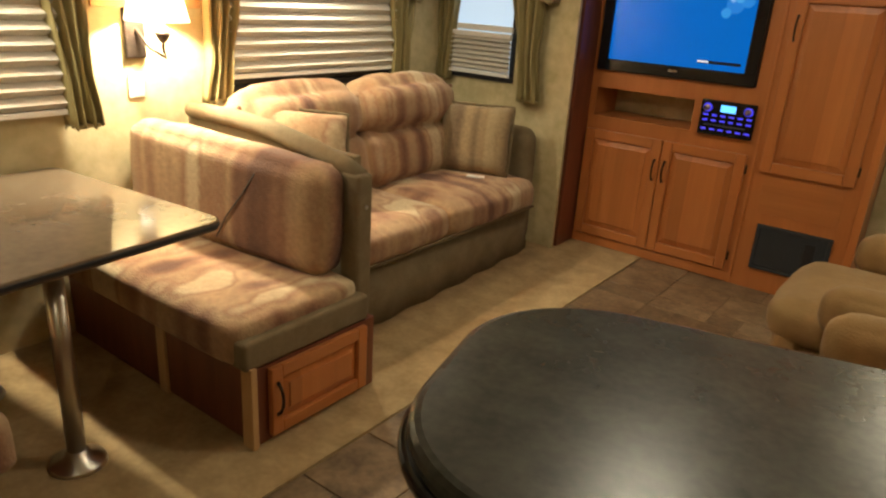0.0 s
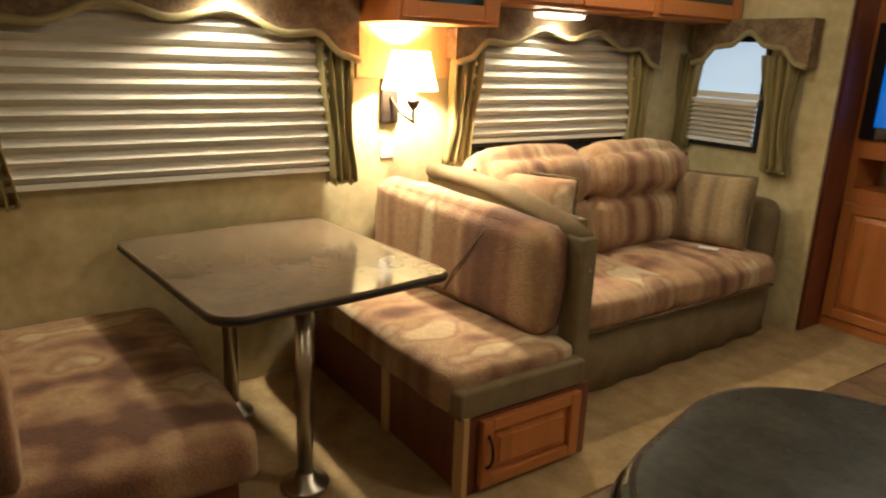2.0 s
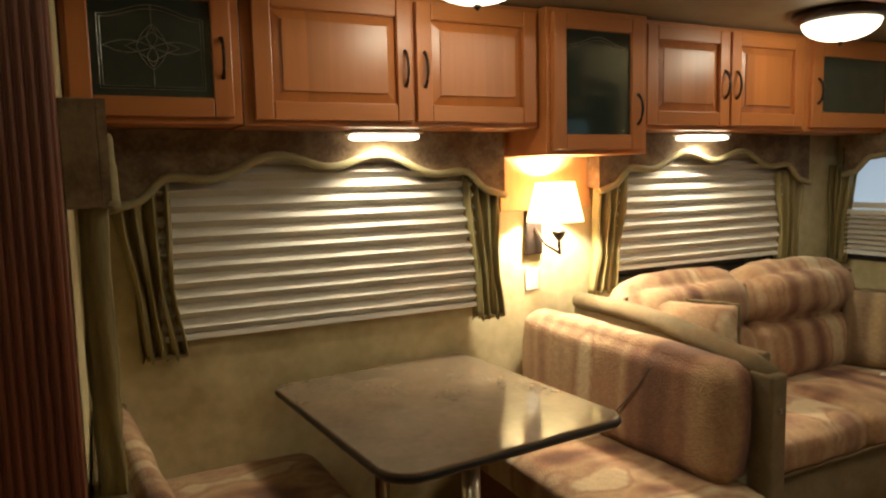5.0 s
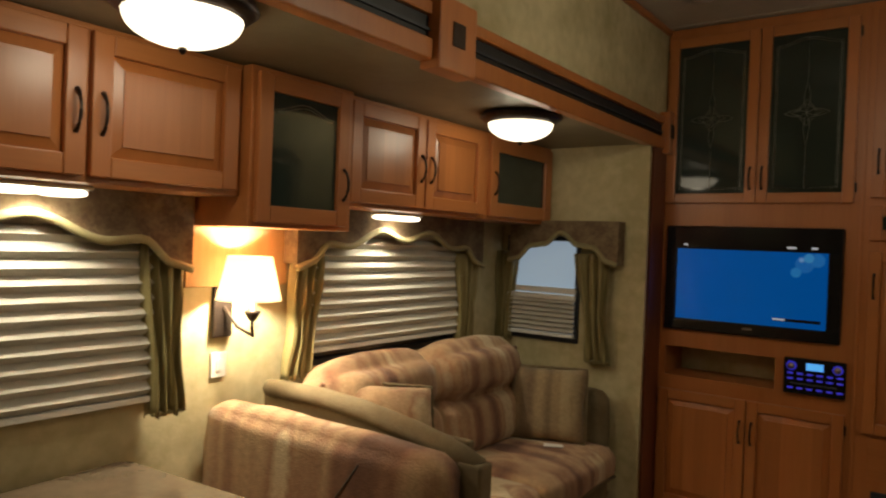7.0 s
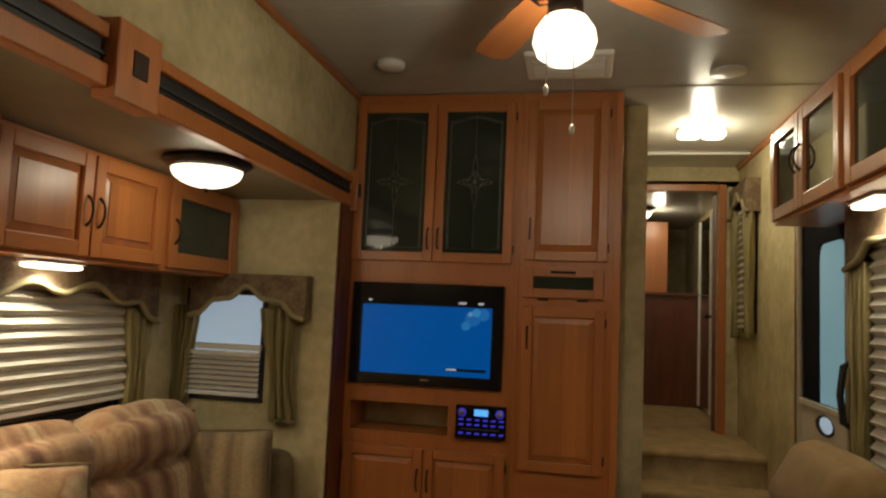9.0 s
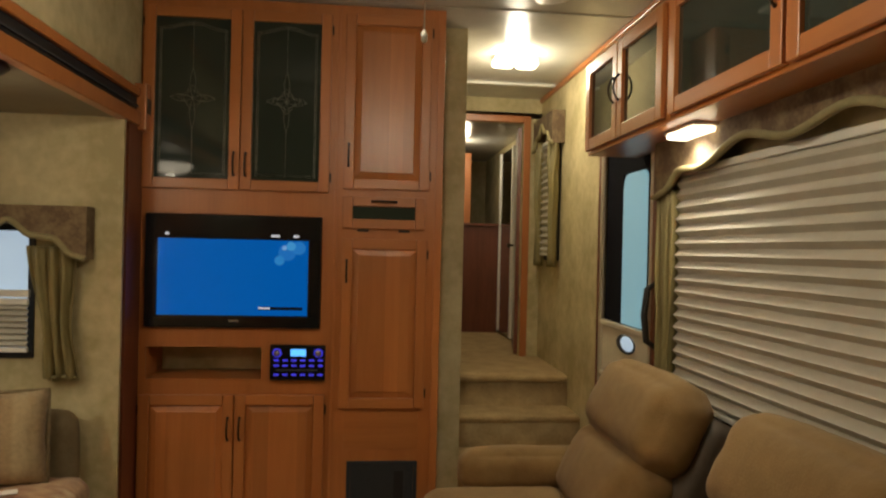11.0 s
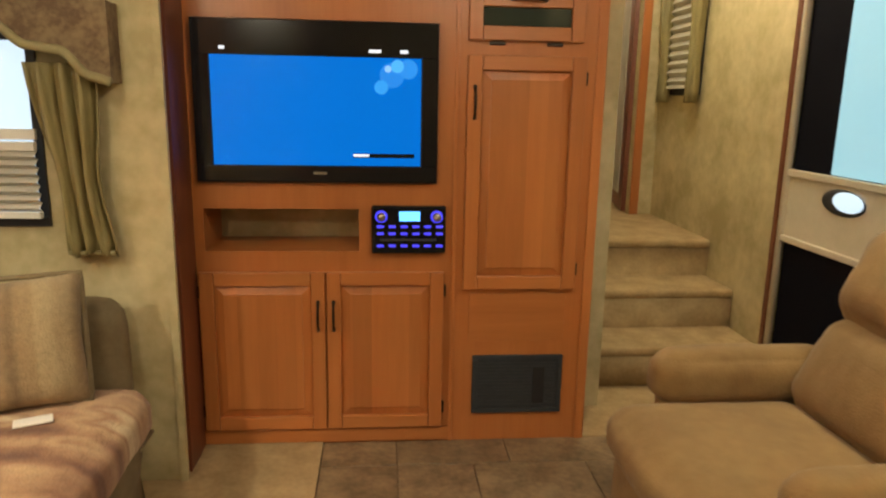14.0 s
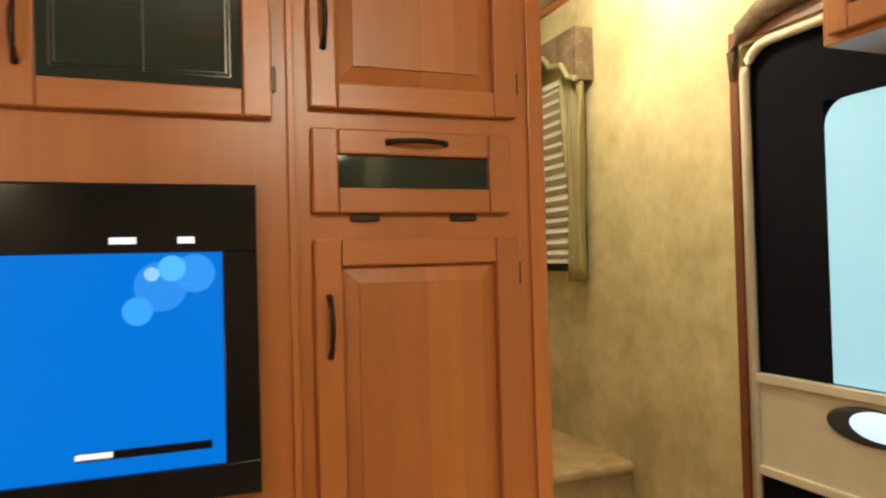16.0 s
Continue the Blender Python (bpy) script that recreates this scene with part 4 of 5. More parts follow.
# things on the main ceiling
sd = thing("smoke_alarm", "round white smoke alarm on the ceiling", "alarm", pose(-1.19, 3.66, ROOM_Z))
part("case", lathe(bmesh.new(), [(0.075, -0.001), (0.075, -0.02), (0.06, -0.034), (0.01, -0.036)], 28), WHITE, sd, "", True)
ac = thing("ceiling_vent", "white square ceiling vent behind the fan", "vent", pose(-0.26, 3.72, ROOM_Z))
part("frame", boxes(((-0.22, -0.18, -0.03), (0.22, 0.18, -0.001)), bevel=0.01), WHITE, ac)
for k in range(6):
    part("slat", boxes(((-0.18, -0.14 + k * 0.05, -0.036), (0.18, -0.115 + k * 0.05, -0.0305)), bevel=0.002), WHITE, ac)
cr = thing("ceiling_speaker", "round white speaker in the ceiling", "speaker", pose(0.55, 3.9, ROOM_Z))
part("grille", lathe(bmesh.new(), [(0.09, -0.001), (0.09, -0.012), (0.075, -0.018), (0.01, -0.018)], 28), WHITE, cr, "", True)
hl = thing("hall_ceiling_light", "lit twin-lens ceiling lamp above the steps", "lamp", pose(0.60, 5.05, ROOM_Z))
part("base", boxes(((-0.15, -0.05, -0.02), (0.15, 0.05, -0.001)), bevel=0.006), WHITE, hl)
for s in (-1, 1):
    l_ = part("lens", puff(bmesh.new(), (s * 0.08 - 0.07, -0.055, -0.065), (s * 0.08 + 0.07, 0.055, -0.0205), 0.02, 0.004, 0, 5), PUCK_LIT, hl, "lit frosted lens", True)
    l_.visible_shadow = False
dome(0.42, 7.5, 2.66, "lit dome ceiling light in the far hallway", 0.11)

# ---- dinette ----


def slab(outline, z0, z1, soft=0.012):
    bm = bmesh.new()
    vs = [bm.verts.new((x, y, z0)) for x, y in outline]
    f = bm.faces.new(vs)
    r = bmesh.ops.extrude_face_region(bm, geom=[f])
    up = [v for v in r["geom"] if isinstance(v, bmesh.types.BMVert)]
    bmesh.ops.translate(bm, verts=up, vec=(0, 0, z1 - z0))
    edges = [e for e in bm.edges if abs(e.verts[0].co.z - e.verts[1].co.z) < 1e-6]
    bmesh.ops.bevel(bm, geom=edges, offset=soft, segments=3, affect="EDGES", profile=0.5)
    return bm


def rounded(x0, x1, y0, y1, radii, n=10):
    """Outline with an elliptic corner each: (rx, ry) at x0y0, x1y0, x1y1, x0y1."""
    pts = []
    for (cx, cy, sx, sy, a0), (rx, ry) in zip(((x0, y0, 1, 1, 180), (x1, y0, -1, 1, 270), (x1, y1, -1, -1, 0), (x0, y1, 1, -1, 90)), radii):
        for k in range(n + 1):
            a = radians(a0 + 90 * k / n)
            pts.append((cx + sx * rx + rx * math.cos(a), cy + sy * ry + ry * math.sin(a)))
    return pts


tb = thing("dinette_table", "brown stone-look laminate dinette table on chrome legs", "table", pose(-1.94, 1.07, 0, 0, 0, 5))
part("tabletop", slab(rounded(-0.49, 0.49, -0.42, 0.42, [(0.05, 0.05), (0.10, 0.10), (0.07, 0.07), (0.05, 0.05)]), 0.698, 0.73, 0.008), LAMINATE, tb)
part("edge_band", slab(rounded(-0.492, 0.492, -0.422, 0.422, [(0.05, 0.05), (0.10, 0.10), (0.07, 0.07), (0.05, 0.05)]), 0.706, 0.722, 0.004), BLACKMATT, tb, "dark edge band")
for x in (0.33, -0.28):
    lg = part("leg", lathe(bmesh.new(), [(0.028, 0.02), (0.028, 0.69)], 20, (x, -0.08, 0)), CHROME, tb, "chrome tube leg", True)
    part("floor_socket", lathe(bmesh.new(), [(0.085, 0.006), (0.08, 0.02), (0.04, 0.035), (0.03, 0.06)], 24, (x, -0.08, 0)), CHROME, lg, "", True)
    part("top_socket", lathe(bmesh.new(), [(0.03, 0.64), (0.04, 0.67), (0.08, 0.69), (0.08, 0.697)], 24, (x, -0.08, 0)), CHROME, lg, "", True)

far = thing("dinette_bench", "dinette bench with red-brown wooden base and patchwork cushions", "bench", group="dinette benches")
part("base", boxes(((-2.46, 1.44, 0.008), (-1.262, 2.0, 0.295))), WOOD_RED, far)
part("corner_post", boxes(((-1.30, 1.415, 0.008), (-1.245, 1.439, 0.31)), bevel=0.003), PALE_WOOD, far, "pale bare wood corner strip")
part("corner_post", boxes(((-1.80, 1.422, 0.008), (-1.75, 1.439, 0.30)), bevel=0.003), PALE_WOOD, far, "pale bare wood strip")
part("side_panel", boxes(((-1.745, 1.43, 0.02), (-1.305, 1.4395, 0.29)), bevel=0.002), WOOD_RED, far)
basedoor = thing("base_door_holder", "", "")
basedoor.parent, basedoor.matrix_basis = far, pose(-1.262, 0, 0, 0, 0, 90)
bd = door(basedoor, 1.49, 1.94, 0.03, 0.285, 0.0, "panel", ("l", 0.17), "base_door", 0.045)
bd.parent, bd.matrix_basis = far, pose(-1.262, 0, 0, 0, 0, 90)
bpy.data.objects.remove(basedoor)
part("seat_cushion", puff(bmesh.new(), (-2.44, 1.38, 0.297), (-1.30, 1.96, 0.455), 0.04, 0.012, 0.006, 11, 1), PATCH, far, "patchwork cloth seat cushion", True)
part("seat_band", boxes(((-1.335, 1.40, 0.298), (-1.255, 1.965, 0.40)), bevel=0.015, seg=3), OLIVE, far, "olive cloth band")
part("back_cushion", puff(bmesh.new(), (-1.06, -0.16, -0.41), (0.0, 0.0, 0.0), 0.06, 0.02, 0.008, 12, 2), PATCH, far, "patchwork cloth back cushion", True, pose(-1.385, 1.985, 0.855, 0, 2, 6))
# thin dark line curving down the front of the back cushion
part("seam", tube(bmesh.new(), [(-0.30, -0.172, -0.06), (-0.36, -0.184, -0.16), (-0.44, -0.186, -0.26), (-0.50, -0.178, -0.36)], 0.003, 6), SUEDE_DARK, bpy.data.objects["back_cushion"], "dark curved line down the back cushion", True)
div = thing("divider_panel", "olive padded divider with curved cap between bench and sofa", "divider")
part("post", boxes(((-1.395, 1.945, 0.20), (-1.30, 2.02, 0.84)), bevel=0.012, seg=3), OLIVE, div)
part("cap", tube(bmesh.new(), [(-2.42, 2.04, 0.905), (-2.1, 2.035, 0.915), (-1.85, 2.025, 0.905), (-1.6, 2.005, 0.88), (-1.42, 1.99, 0.85), (-1.33, 1.985, 0.825)], [0.036, 0.038, 0.038, 0.038, 0.038, 0.034], 14), OLIVE, div, "padded rounded cap", True)
part("board", boxes(((-2.45, 2.035, 0.012), (-1.406, 2.07, 0.88)), bevel=0.008), OLIVE, div)
for z in (0.32, 0.72):
    part("stud", lathe(bmesh.new(), [(0.008, 0), (0.006, 0.004), (0.002, 0.005)], 10), CHROME, div, "", True, pose(-1.2995, 1.985, z, 0, 90, 0))

near = thing("dinette_bench", "dinette bench with dark patchwork cushions in shade", "bench", group="dinette benches")
part("base", boxes(((-2.46, 0.118, 0.008), (-1.32, 0.70, 0.295))), WOOD_RED, near)
part("seat_cushion", puff(bmesh.new(), (-2.44, 0.12, 0.297), (-1.27, 0.76, 0.455), 0.05, 0.014, 0.008, 11, 3), PATCH, near, "patchwork cloth seat cushion", True)
part("back_cushion", puff(bmesh.new(), (-1.12, -0.085, 0.0), (0.0, 0.0, 0.325), 0.042, 0.008, 0.014, 12, 4), PATCH, near, "patchwork cloth back cushion", True, pose(-1.30, 0.215, 0.44, 0, -1, 5))
part("back_board", boxes(((-2.45, 0.010, 0.02), (-1.315, 0.115, 0.735)), bevel=0.012, seg=3), OLIVE, near, "olive padded back")
for z in (0.36, 0.64):
    part("stud", lathe(bmesh.new(), [(0.009, 0), (0.007, 0.004), (0.002, 0.006)], 10), CHROME, near, "small metal stud", True, pose(-1.3155, 0.06, z, 0, 90, 0))

# ---- sofa ----
sofa = thing("sofa", "patchwork cloth sofa with puffed backs and olive skirt", "sofa")
sk, n = bmesh.new(), 40
rows = []
for z, out in ((0.012, 0.015), (0.10, 0.0), (0.19, 0.012), (0.195, 0.0), (0.30, 0.006)):
    rows.append([sk.verts.new((-1.60 + out - 0.05 * (i / n) ** 2 + 0.010 * math.sin(i * 0.9) * (1 - z / 0.3), 2.09 + (3.80 - 2.09) * i / n, z)) for i in range(n + 1)])
backrow = [[sk.verts.new((-2.40, 2.09 + (3.80 - 2.09) * i / n, z)) for i in range(n + 1)] for z in (0.012, 0.30)]
for r0, r1 in zip(rows, rows[1:]):
    for i in range(n):
        sk.faces.new((r0[i], r0[i + 1], r1[i + 1], r1[i]))
for i in range(n):
    sk.faces.new((rows[-1][i], rows[-1][i + 1], backrow[1][i + 1], backrow[1][i]))
    sk.faces.new((backrow[0][i], backrow[0][i + 1], rows[0][i + 1], rows[0][i]))
for i in (0, n):
    sk.faces.new([r[i] for r in rows] + [backrow[1][i], backrow[0][i]])
part("skirt", sk, OLIVE, sofa, "olive cloth skirt", True)
for y0, y1, s in ((2.10, 2.90, 5), (2.895, 3.74, 6)):
    part("seat_cushion", puff(bmesh.new(), (-2.25, y0, 0.30), (-1.565, y1, 0.47), 0.06, 0.018, 0.010, 12, s), PATCH_SOFA, sofa, "patchwork cloth seat cushion", True)
for y0, y1, s in ((2.12, 2.86, 7), (2.85, 3.66, 8)):
    part("lower_back", puff(bmesh.new(), (-0.14, y0, -0.14), (0.12, y1, 0.17), 0.09, 0.035, 0.014, 12, s), PATCH_SOFA, sofa, "patchwork cloth lumbar pad", True, pose(-2.18, 0, 0.58, 0, -14, 0))
    part("upper_back", puff(bmesh.new(), (-0.14, y0 + 0.01, -0.14), (0.14, y1 - 0.01, 0.14), 0.11, 0.05, 0.016, 12, s + 3), PATCH_SOFA, sofa, "puffed patchwork cloth headrest", True, pose(-2.25, 0, 0.84, 0, -16, 0))
for y in (2.125, 2.855, 3.655):
    ruffle = [(-2.115 - 0.10 * k / 40 + 0.012 * math.sin(k * 1.9) - 0.055 * math.sin(math.pi * k / 40) * (k > 20) + 0.02 * math.cos(math.pi * k / 20), y + 0.012 * math.sin(k * 2.3 + y), 0.50 + 0.44 * k / 40) for k in range(41)]
    part("ruffled_seam", tube(bmesh.new(), ruffle, 0.012, 6), PATCH_SOFA, sofa, "gathered seam between the back cushions", True)
part("front_welt", tube(bmesh.new(), [(-1.575, 2.11 + 0.16 * k, 0.312 + 0.004 * (k % 2)) for k in range(11)], 0.008, 6), OLIVE, sofa, "olive welt under the seat", True)
part("arm", puff(bmesh.new(), (-2.35, 3.75, 0.02), (-1.68, 3.90, 0.735), 0.07, 0.012, 0.006, 11, 12), OLIVE, sofa, "olive cloth arm", True)
part("back_frame", boxes(((-2.45, 2.10, 0.30), (-2.33, 3.85, 0.86)), bevel=0.03, seg=3), OLIVE, sofa)


def pillow(label, m, material, w=0.42, h=0.40, seed=0):
    p = thing("throw_pillow", label, "pillow", m, "sofa pillows")
    bm, n, sheets = bmesh.new(), 18, []
    for s in (-1, 1):
        g = []
        for j in range(n + 1):
            row = []
            for i in range(n + 1):
                u, v = 2 * i / n - 1, 2 * j / n - 1
                t = 0.085 * max(0.0, (1 - u ** 4) * (1 - v ** 4)) ** 0.6
                k = 1 - 0.06 * (1 - abs(u * v)) * (abs(u) > 0.95 or abs(v) > 0.95)
                row.append(bm.verts.new((u * w / 2 * k, s * (t + 0.002) + 0.006 * noise.noise(Vector((u * 2 + seed, v * 2, s))), v * h / 2 * k)))
            g.append(row)
        for j in range(n):
            for i in range(n):
                bm.faces.new((g[j][i], g[j][i + 1], g[j + 1][i + 1], g[j + 1][i]))
        sheets.append(g)
    part("cover", bm, material, p, "", True)
    rim = []
    for i in range(73):
        a = i / 72 * 4
        sidx, f = int(a) % 4, a - int(a)
        u, v = ((2 * f - 1, -1), (1, 2 * f - 1), (1 - 2 * f, 1), (-1, 1 - 2 * f))[sidx]
        rim.append((u * w / 2 * 1.0, 0.008 * math.sin(i * 2.4), v * h / 2 * 1.0))
    part("fringe", tube(bmesh.new(), rim, 0.009, 6), OLIVE, p, "ruffled edge", True)
    return p


pillow("striped tan and brown throw pillow leaning on the sofa arm", pose(-1.92, 3.56, 0.67, -14, 0, 24), PATCH_PILLOW, 0.42, 0.40, 1)
pillow("tan and brown throw pillow lying against the sofa back", pose(-2.02, 2.34, 0.745, -24, 6, 58), PATCH_SOFA, 0.40, 0.38, 2)
rc = thing("remote_card", "small white card lying on the sofa seat", "card", pose(-1.80, 3.42, 0.492, 0, 0, 25))
part("card", boxes(((-0.05, -0.025, 0), (0.05, 0.025, 0.006)), bevel=0.002), WHITE, rc)

# ---- recliners ----


def recliner(label, m):
    r = thing("recliner", label, "armchair", m @ Matrix.Diagonal((1, 1, 0.94, 1)), "recliners")
    part("base", boxes(((0.04, -0.33, 0.03), (0.72, 0.33, 0.31)), bevel=0.03, seg=3), SUEDE, r)
    part("footrest", puff(bmesh.new(), (-0.05, -0.335, 0.06), (0.06, 0.335, 0.36), 0.04, 0.012, 0.006, 10, 1), SUEDE, r, "padded footrest panel", True)
    part("seat_cushion", puff(bmesh.new(), (-0.085, -0.34, 0.30), (0.58, 0.34, 0.49), 0.08, 0.02, 0.008, 12, 2), SUEDE, r, "tan seat cushion", True)
    for s in (-1, 1):
        a = part("arm", puff(bmesh.new(), (0.10, s * 0.405 - 0.085, 0.44), (0.74, s * 0.405 + 0.085, 0.64), 0.075, 0.01, 0.006, 11, 3 + s), SUEDE, r, "padded arm", True)
        part("arm_side", boxes(((0.13, s * 0.40 - 0.06, 0.05), (0.72, s * 0.40 + 0.06, 0.47)), bevel=0.025, seg=3), SUEDE, a)
    part("back_cushion", puff(bmesh.new(), (-0.10, -0.35, -0.02), (0.13, 0.35, 0.36), 0.09, 0.03, 0.010, 12, 6), SUEDE, r, "tan lower back cushion", True, pose(0.60, 0, 0.46, 0, 25, 0))
    part("headrest", puff(bmesh.new(), (-0.115, -0.38, 0.32), (0.12, 0.38, 0.69), 0.10, 0.022, 0.010, 12, 7), SUEDE, r, "puffed tan headrest", True, pose(0.60, 0, 0.46, 0, 25, 0))
    part("back_shell", puff(bmesh.new(), (0.07, -0.40, -0.10), (0.235, 0.40, 0.61), 0.06, 0.01, 0.006, 10, 9), SUEDE_DARK, r, "padded back panel coloured as suede in shade", True, pose(0.60, 0, 0.46, 0, 25, 0))
    for x in (0.12, 0.62):
        for y in (-0.27, 0.27):
            part("foot", lathe(bmesh.new(), [(0.025, 0.0), (0.025, 0.032)], 12, (x, y, 0)), BLACKMATT, r, "", True)
    return r


recliner("tan microfibre recliner beside the entry door", pose(0.0, 3.24, 0, 0, 0, 0))
recliner("tan microfibre recliner nearer the island", pose(0.055, 2.18, 0, 0, 0, 0))

# ---- island ----
isl = thing("kitchen_island", "kitchen island with dark speckled rounded countertop", "island", pose(-0.14, 0.90, 0, 0, 0, 15))
part("countertop", slab(rounded(0.0, 1.12, -0.275, 0.275, [(0.20, 0.20), (0.10, 0.10), (0.10, 0.10), (0.22, 0.20)], 14), 0.945, 1.0, 0.016), STONE, isl, "dark speckled countertop", False)
part("edge_bead", slab(rounded(-0.008, 1.125, -0.283, 0.283, [(0.20, 0.20), (0.10, 0.10), (0.10, 0.10), (0.22, 0.20)], 14), 0.955, 0.975, 0.008), BLACK, isl, "glossy black edge bead")
part("body", boxes(((0.14, -0.20, 0.0), (1.05, 0.20, 0.944)), bevel=0.004), WOOD, isl)

# ---- entry door ----
ed = thing("entry_door", "entry screen door with black mesh and cream aluminium frame", "door", M_R, kind="structure")
x0, x1 = -DOOR_Y1, -DOOR_Y0
part("jamb", boxes(((x0 - 0.05, -0.012, 0.02), (x0 - 0.012, -0.001, 2.30)), ((x1 + 0.012, -0.012, 0.02), (x1 + 0.05, -0.001, 2.30)), ((x0 - 0.011, -0.012, DOOR_Z1 + 0.012), (x1 + 0.011, -0.001, 2.30)), bevel=0.004), WOOD_RED, ed, "brown wooden jamb")
part("frame", tube(bmesh.new(), [(x0 + 0.01, 0.0, 0.03), (x0 + 0.01, 0.0, DOOR_Z1 - 0.12)] + [(x0 + 0.12 - 0.11 * math.cos(k * math.pi / 16), 0.0, DOOR_Z1 - 0.12 + 0.11 * math.sin(k * math.pi / 16)) for k in range(1, 9)]
                   + [(x1 - 0.12 + 0.11 * math.sin(k * math.pi / 16), 0.0, DOOR_Z1 - 0.12 + 0.11 * math.cos(k * math.pi / 16)) for k in range(9)] + [(x1 - 0.01, 0.0, 0.03)], 0.017, 8), ALU, ed, "cream aluminium frame", True)
part("mesh_panel", boxes(((x0 + 0.02, 0.02, 1.12), (-4.36, 0.026, DOOR_Z1 - 0.01)), ((-3.985, 0.02, 1.12), (x1 - 0.02, 0.026, DOOR_Z1 - 0.01)), ((-4.3599, 0.02, 1.985), (-3.9851, 0.026, DOOR_Z1 - 0.01))), SCREENMESH, ed, "black mesh")
part("mesh_panel", boxes(((x0 + 0.02, 0.02, 0.03), (x1 - 0.02, 0.026, 0.78))), SCREENMESH, ed, "black mesh")
part("slide_panel", boxes(((x0 + 0.02, 0.006, 0.80), (x1 - 0.02, 0.018, 1.085)), bevel=0.003), ALU, ed, "cream sliding hatch panel")
part("rail", boxes(((x0 + 0.02, -0.008, 1.086), (x1 - 0.02, 0.02, 1.118)), ((x0 + 0.02, -0.008, 0.775), (x1 - 0.02, 0.02, 0.805)), bevel=0.004), ALU, ed)
part("lit_pane", slab(rounded(-4.3595, -3.9855, 1.121, 1.984, [(0.004, 0.004), (0.004, 0.004), (0.08, 0.08), (0.08, 0.08)]), -0.030, -0.022, 0.001), SKYGLOW, ed, "daylit frosted pane", False, pose(0, 0, 0, 90, 0, 0))
part("latch_bowl", lathe(bmesh.new(), [(0.085, 0.0), (0.08, 0.006), (0.06, 0.008), (0.01, 0.008)], 32), VENTMAT, ed, "wide dark oval latch recess", True, pose(-4.23, 0.005, 1.015, 90, 0, 0) @ Matrix.Diagonal((1.7, 0.66, 1, 1)))
# emissive disc laid on the bowl to stand for daylight showing at the latch
part("latch_glow", lathe(bmesh.new(), [(0.05, 0.0), (0.045, 0.003), (0.01, 0.004)], 24), SKYBLUE, ed, "glowing disc for the daylight at the latch", True, pose(-4.19, -0.0035, 1.022, 90, 0, 0) @ Matrix.Diagonal((2.0, 0.85, 1, 1)))
part("outer_panel", boxes(((x0, 0.05, 0.0), (x1, 0.06, DOOR_Z1))), BLACKMATT, ed)
gh = thing("grab_handle", "black curved grab handle beside the entry door", "handle", M_R @ pose(-3.80, 0, 1.22))
part("grip", tube(bmesh.new(), [(0, -0.002, -0.16), (0, -0.05, -0.13), (0, -0.065, 0), (0, -0.05, 0.13), (0, -0.002, 0.16)], 0.017, 10), BLACKMATT, gh, "", True)
dv = thing("door_valance", "brown leaf-print padded header over the entry door", "valance", M_R)
part("pad", tube(bmesh.new(), [(x0 - 0.03, -0.02, 2.13), (x0 - 0.02, -0.022, 2.22), (x0 + 0.03, -0.024, 2.285), (x0 + 0.12, -0.026, 2.325), (x0 + 0.4, -0.026, 2.35), (x1 + 0.03, -0.026, 2.35)], [0.006, 0.02, 0.032, 0.038, 0.04, 0.04], 12), VALANCE, dv, "", True)

# ---- hallway beyond the steps ----
hd = thing("hall_door", "open red-brown wooden hallway door", "door", pose(0.93, 6.37, LAND, 0, 0, 80), kind="structure")
part("leaf", boxes(((0.0, -0.02, 0.01), (0.66, 0.02, 1.97)), bevel=0.004), WOOD_RED, hd)
part("mirror_strip", boxes(((0.16, 0.0205, 0.12), (0.46, 0.025, 1.84)), bevel=0.001), mat("pale_frosted_glass", (0.55, 0.54, 0.47), 0.3, colour2=(0.6, 0.59, 0.52), scale=4), hd, "pale upright glass strip")
part("knob", lathe(bmesh.new(), [(0.01, 0), (0.012, 0.03), (0.028, 0.045), (0.02, 0.06), (0.005, 0.065)], 14), BRONZE, hd, "", True, pose(0.6, 0.02, 0.95, -90, 0, 0))
mi = thing("mirror_door", "narrow mirrored sliding closet door with pale frame", "closet door", pose(WALL_R - 0.02, 7.3, LAND))
part("frame", boxes(((-0.03, -0.02, 0.02), (0.0, 0.03, 1.95)), ((-0.03, 0.65, 0.02), (0.0, 0.70, 1.95)), bevel=0.004), WHITE, mi)
part("glass", boxes(((-0.018, 0.031, 0.03), (-0.006, 0.649, 1.94))), mat("mirror", (0.85, 0.85, 0.85), 0.03, 1.0), mi, "mirror")
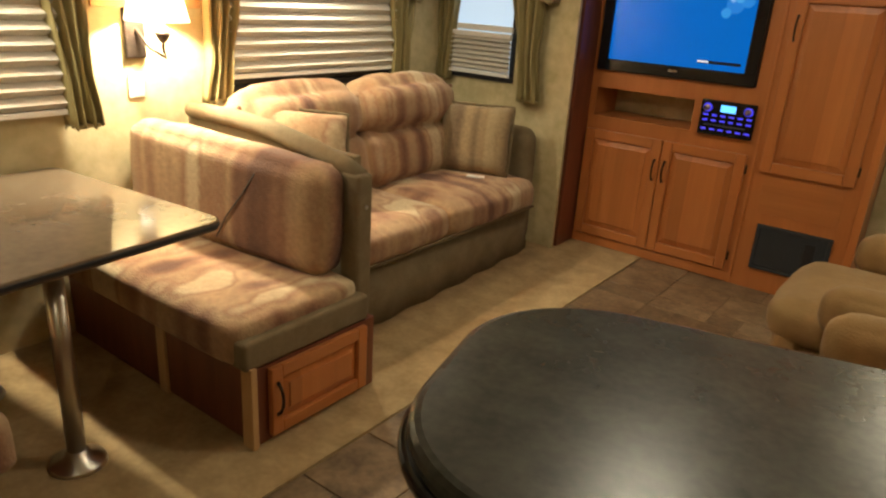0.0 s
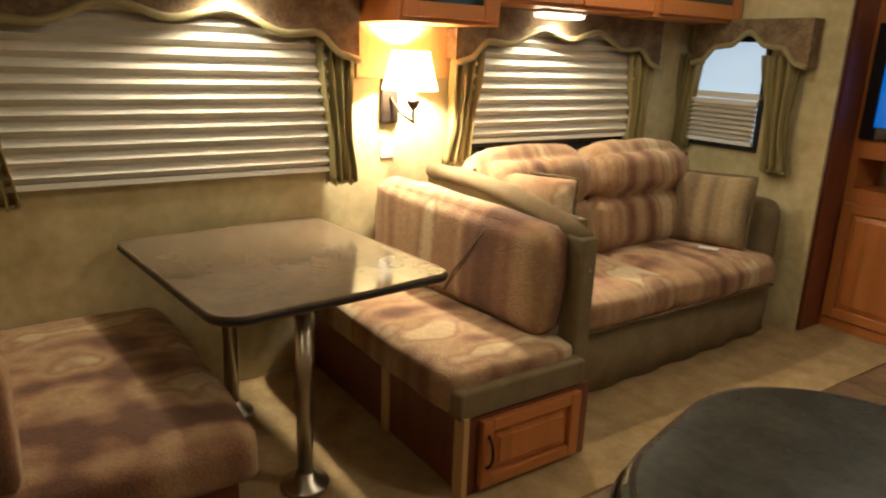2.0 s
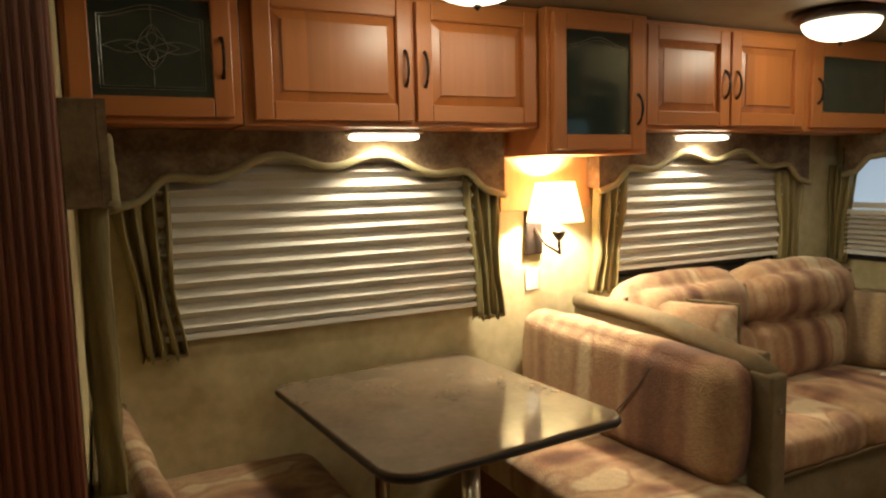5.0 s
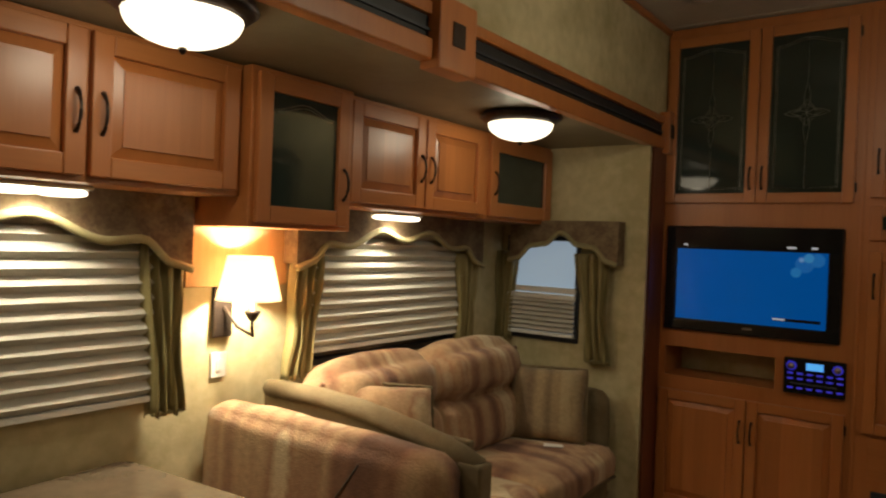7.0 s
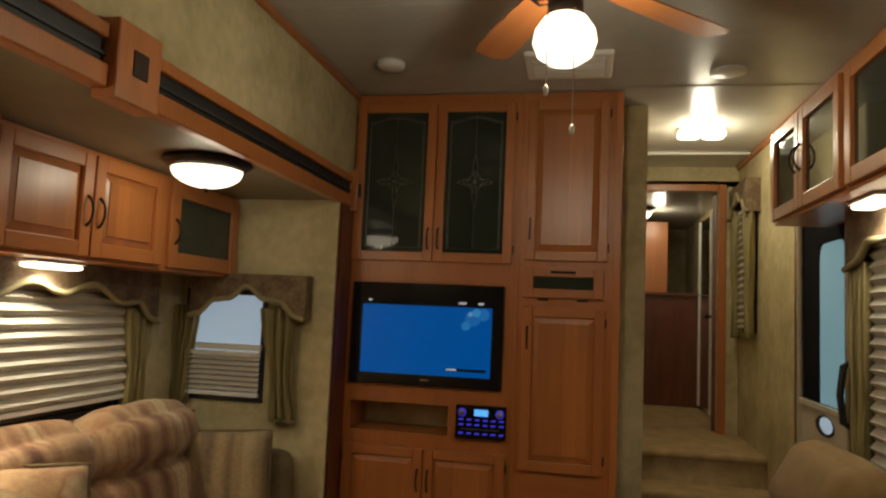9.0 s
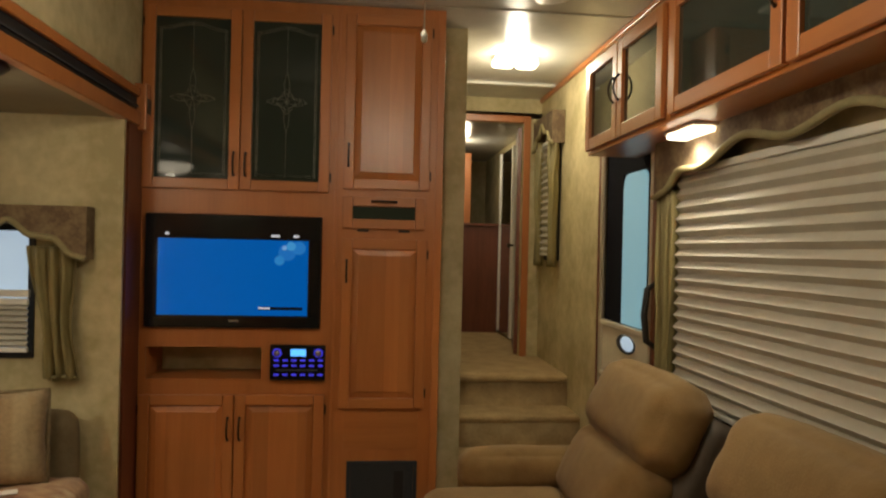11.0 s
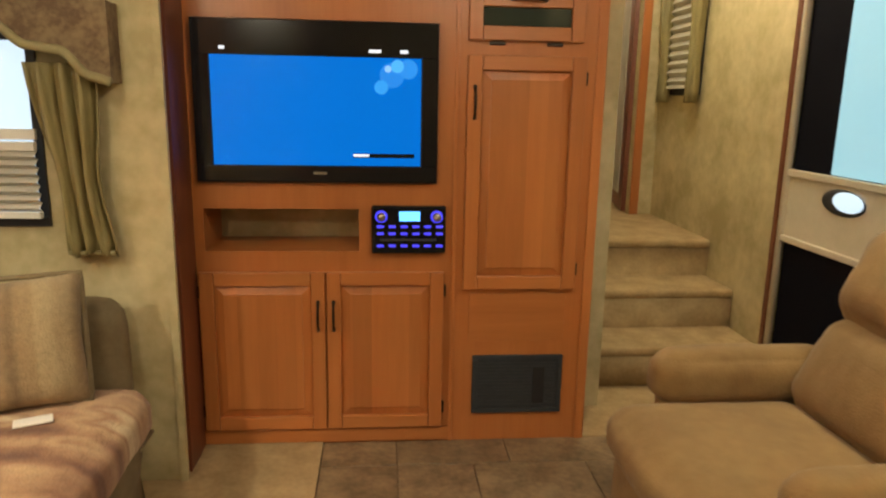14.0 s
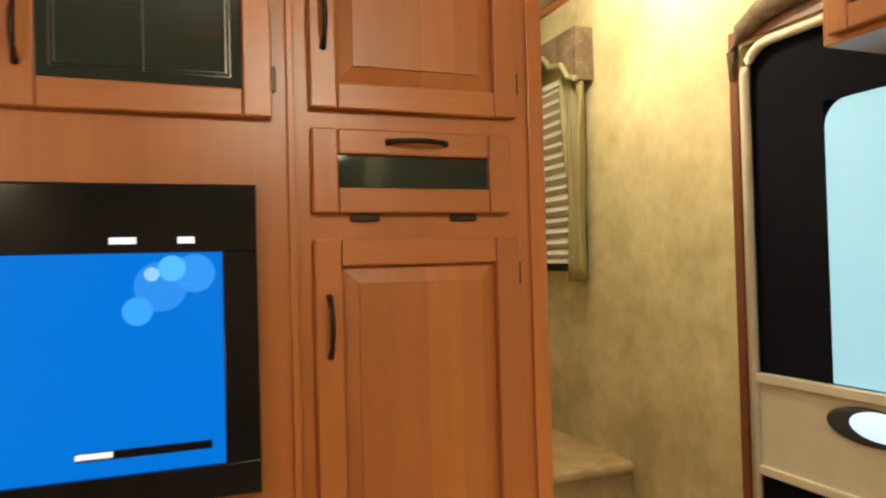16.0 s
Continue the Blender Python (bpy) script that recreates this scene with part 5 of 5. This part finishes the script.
dr = thing("wardrobe", "red-brown wooden wardrobe at the end of the hallway", "wardrobe", pose(0, 0, LAND))
part("lower_panel", boxes(((0.22, 7.98, 0.0), (1.05, 8.4, 1.16)), bevel=0.006), WOOD_RED, dr)
part("ledge", boxes(((0.215, 7.95, 1.161), (1.055, 8.4, 1.19)), bevel=0.004), WOOD_RED, dr)
part("upper_panel", boxes(((0.22, 8.02, 1.191), (0.74, 8.4, 1.96)), bevel=0.006), WOOD, dr)

# floor register
fr = thing("floor_register", "narrow brown metal floor heating register", "vent", pose(-0.20, 3.067, 0, 0, 0, 8))
part("frame", boxes(((-0.13, -0.022, -0.003), (0.13, -0.016, 0.005)), ((-0.13, 0.016, -0.003), (0.13, 0.022, 0.005)), ((-0.13, -0.0159, -0.003), (-0.122, 0.0159, 0.005)), ((0.122, -0.0159, -0.003), (0.13, 0.0159, 0.005))), BRONZE, fr)
for k in range(10):
    part("slat", boxes(((-0.119 + k * 0.0245, -0.0155, -0.003), (-0.109 + k * 0.0245, 0.0155, 0.003))), BRONZE, fr)

# ---- floor tiles ----
sizes = {}


def tile_mesh(w, d):
    key = (round(w, 3), round(d, 3))
    if key not in sizes:
        bm = boxes(((-w / 2, -d / 2, -0.006), (w / 2, d / 2, 0.0)), bevel=0.0015, seg=1)
        me = bpy.data.meshes.new("tile")
        bm.to_mesh(me)
        bm.free()
        me.materials.append(TILE)
        sizes[key] = me
    return sizes[key]


rng = random.Random(5)
yy = 1.0
row = 0
while yy < CAB_Y - 0.02:
    d = (0.30, 0.15, 0.30)[row % 3]
    d = min(d, CAB_Y - yy)
    xx = -1.052
    shift = rng.choice((0.0, 0.15, 0.30))
    first = True
    while xx < WALL_R - 0.01:
        w = rng.choice((0.30, 0.30, 0.45, 0.15)) if d > 0.2 else rng.choice((0.15, 0.30))
        if first and shift:
            w, first = shift, False
        w = min(w, WALL_R - xx)
        if w > 0.02:
            t = new("tile", tile_mesh(w - 0.006, d - 0.006))
            t.location, t.parent = (xx + w / 2, yy + d / 2, 0.002), floor
        xx += w
    yy += d
    row += 1
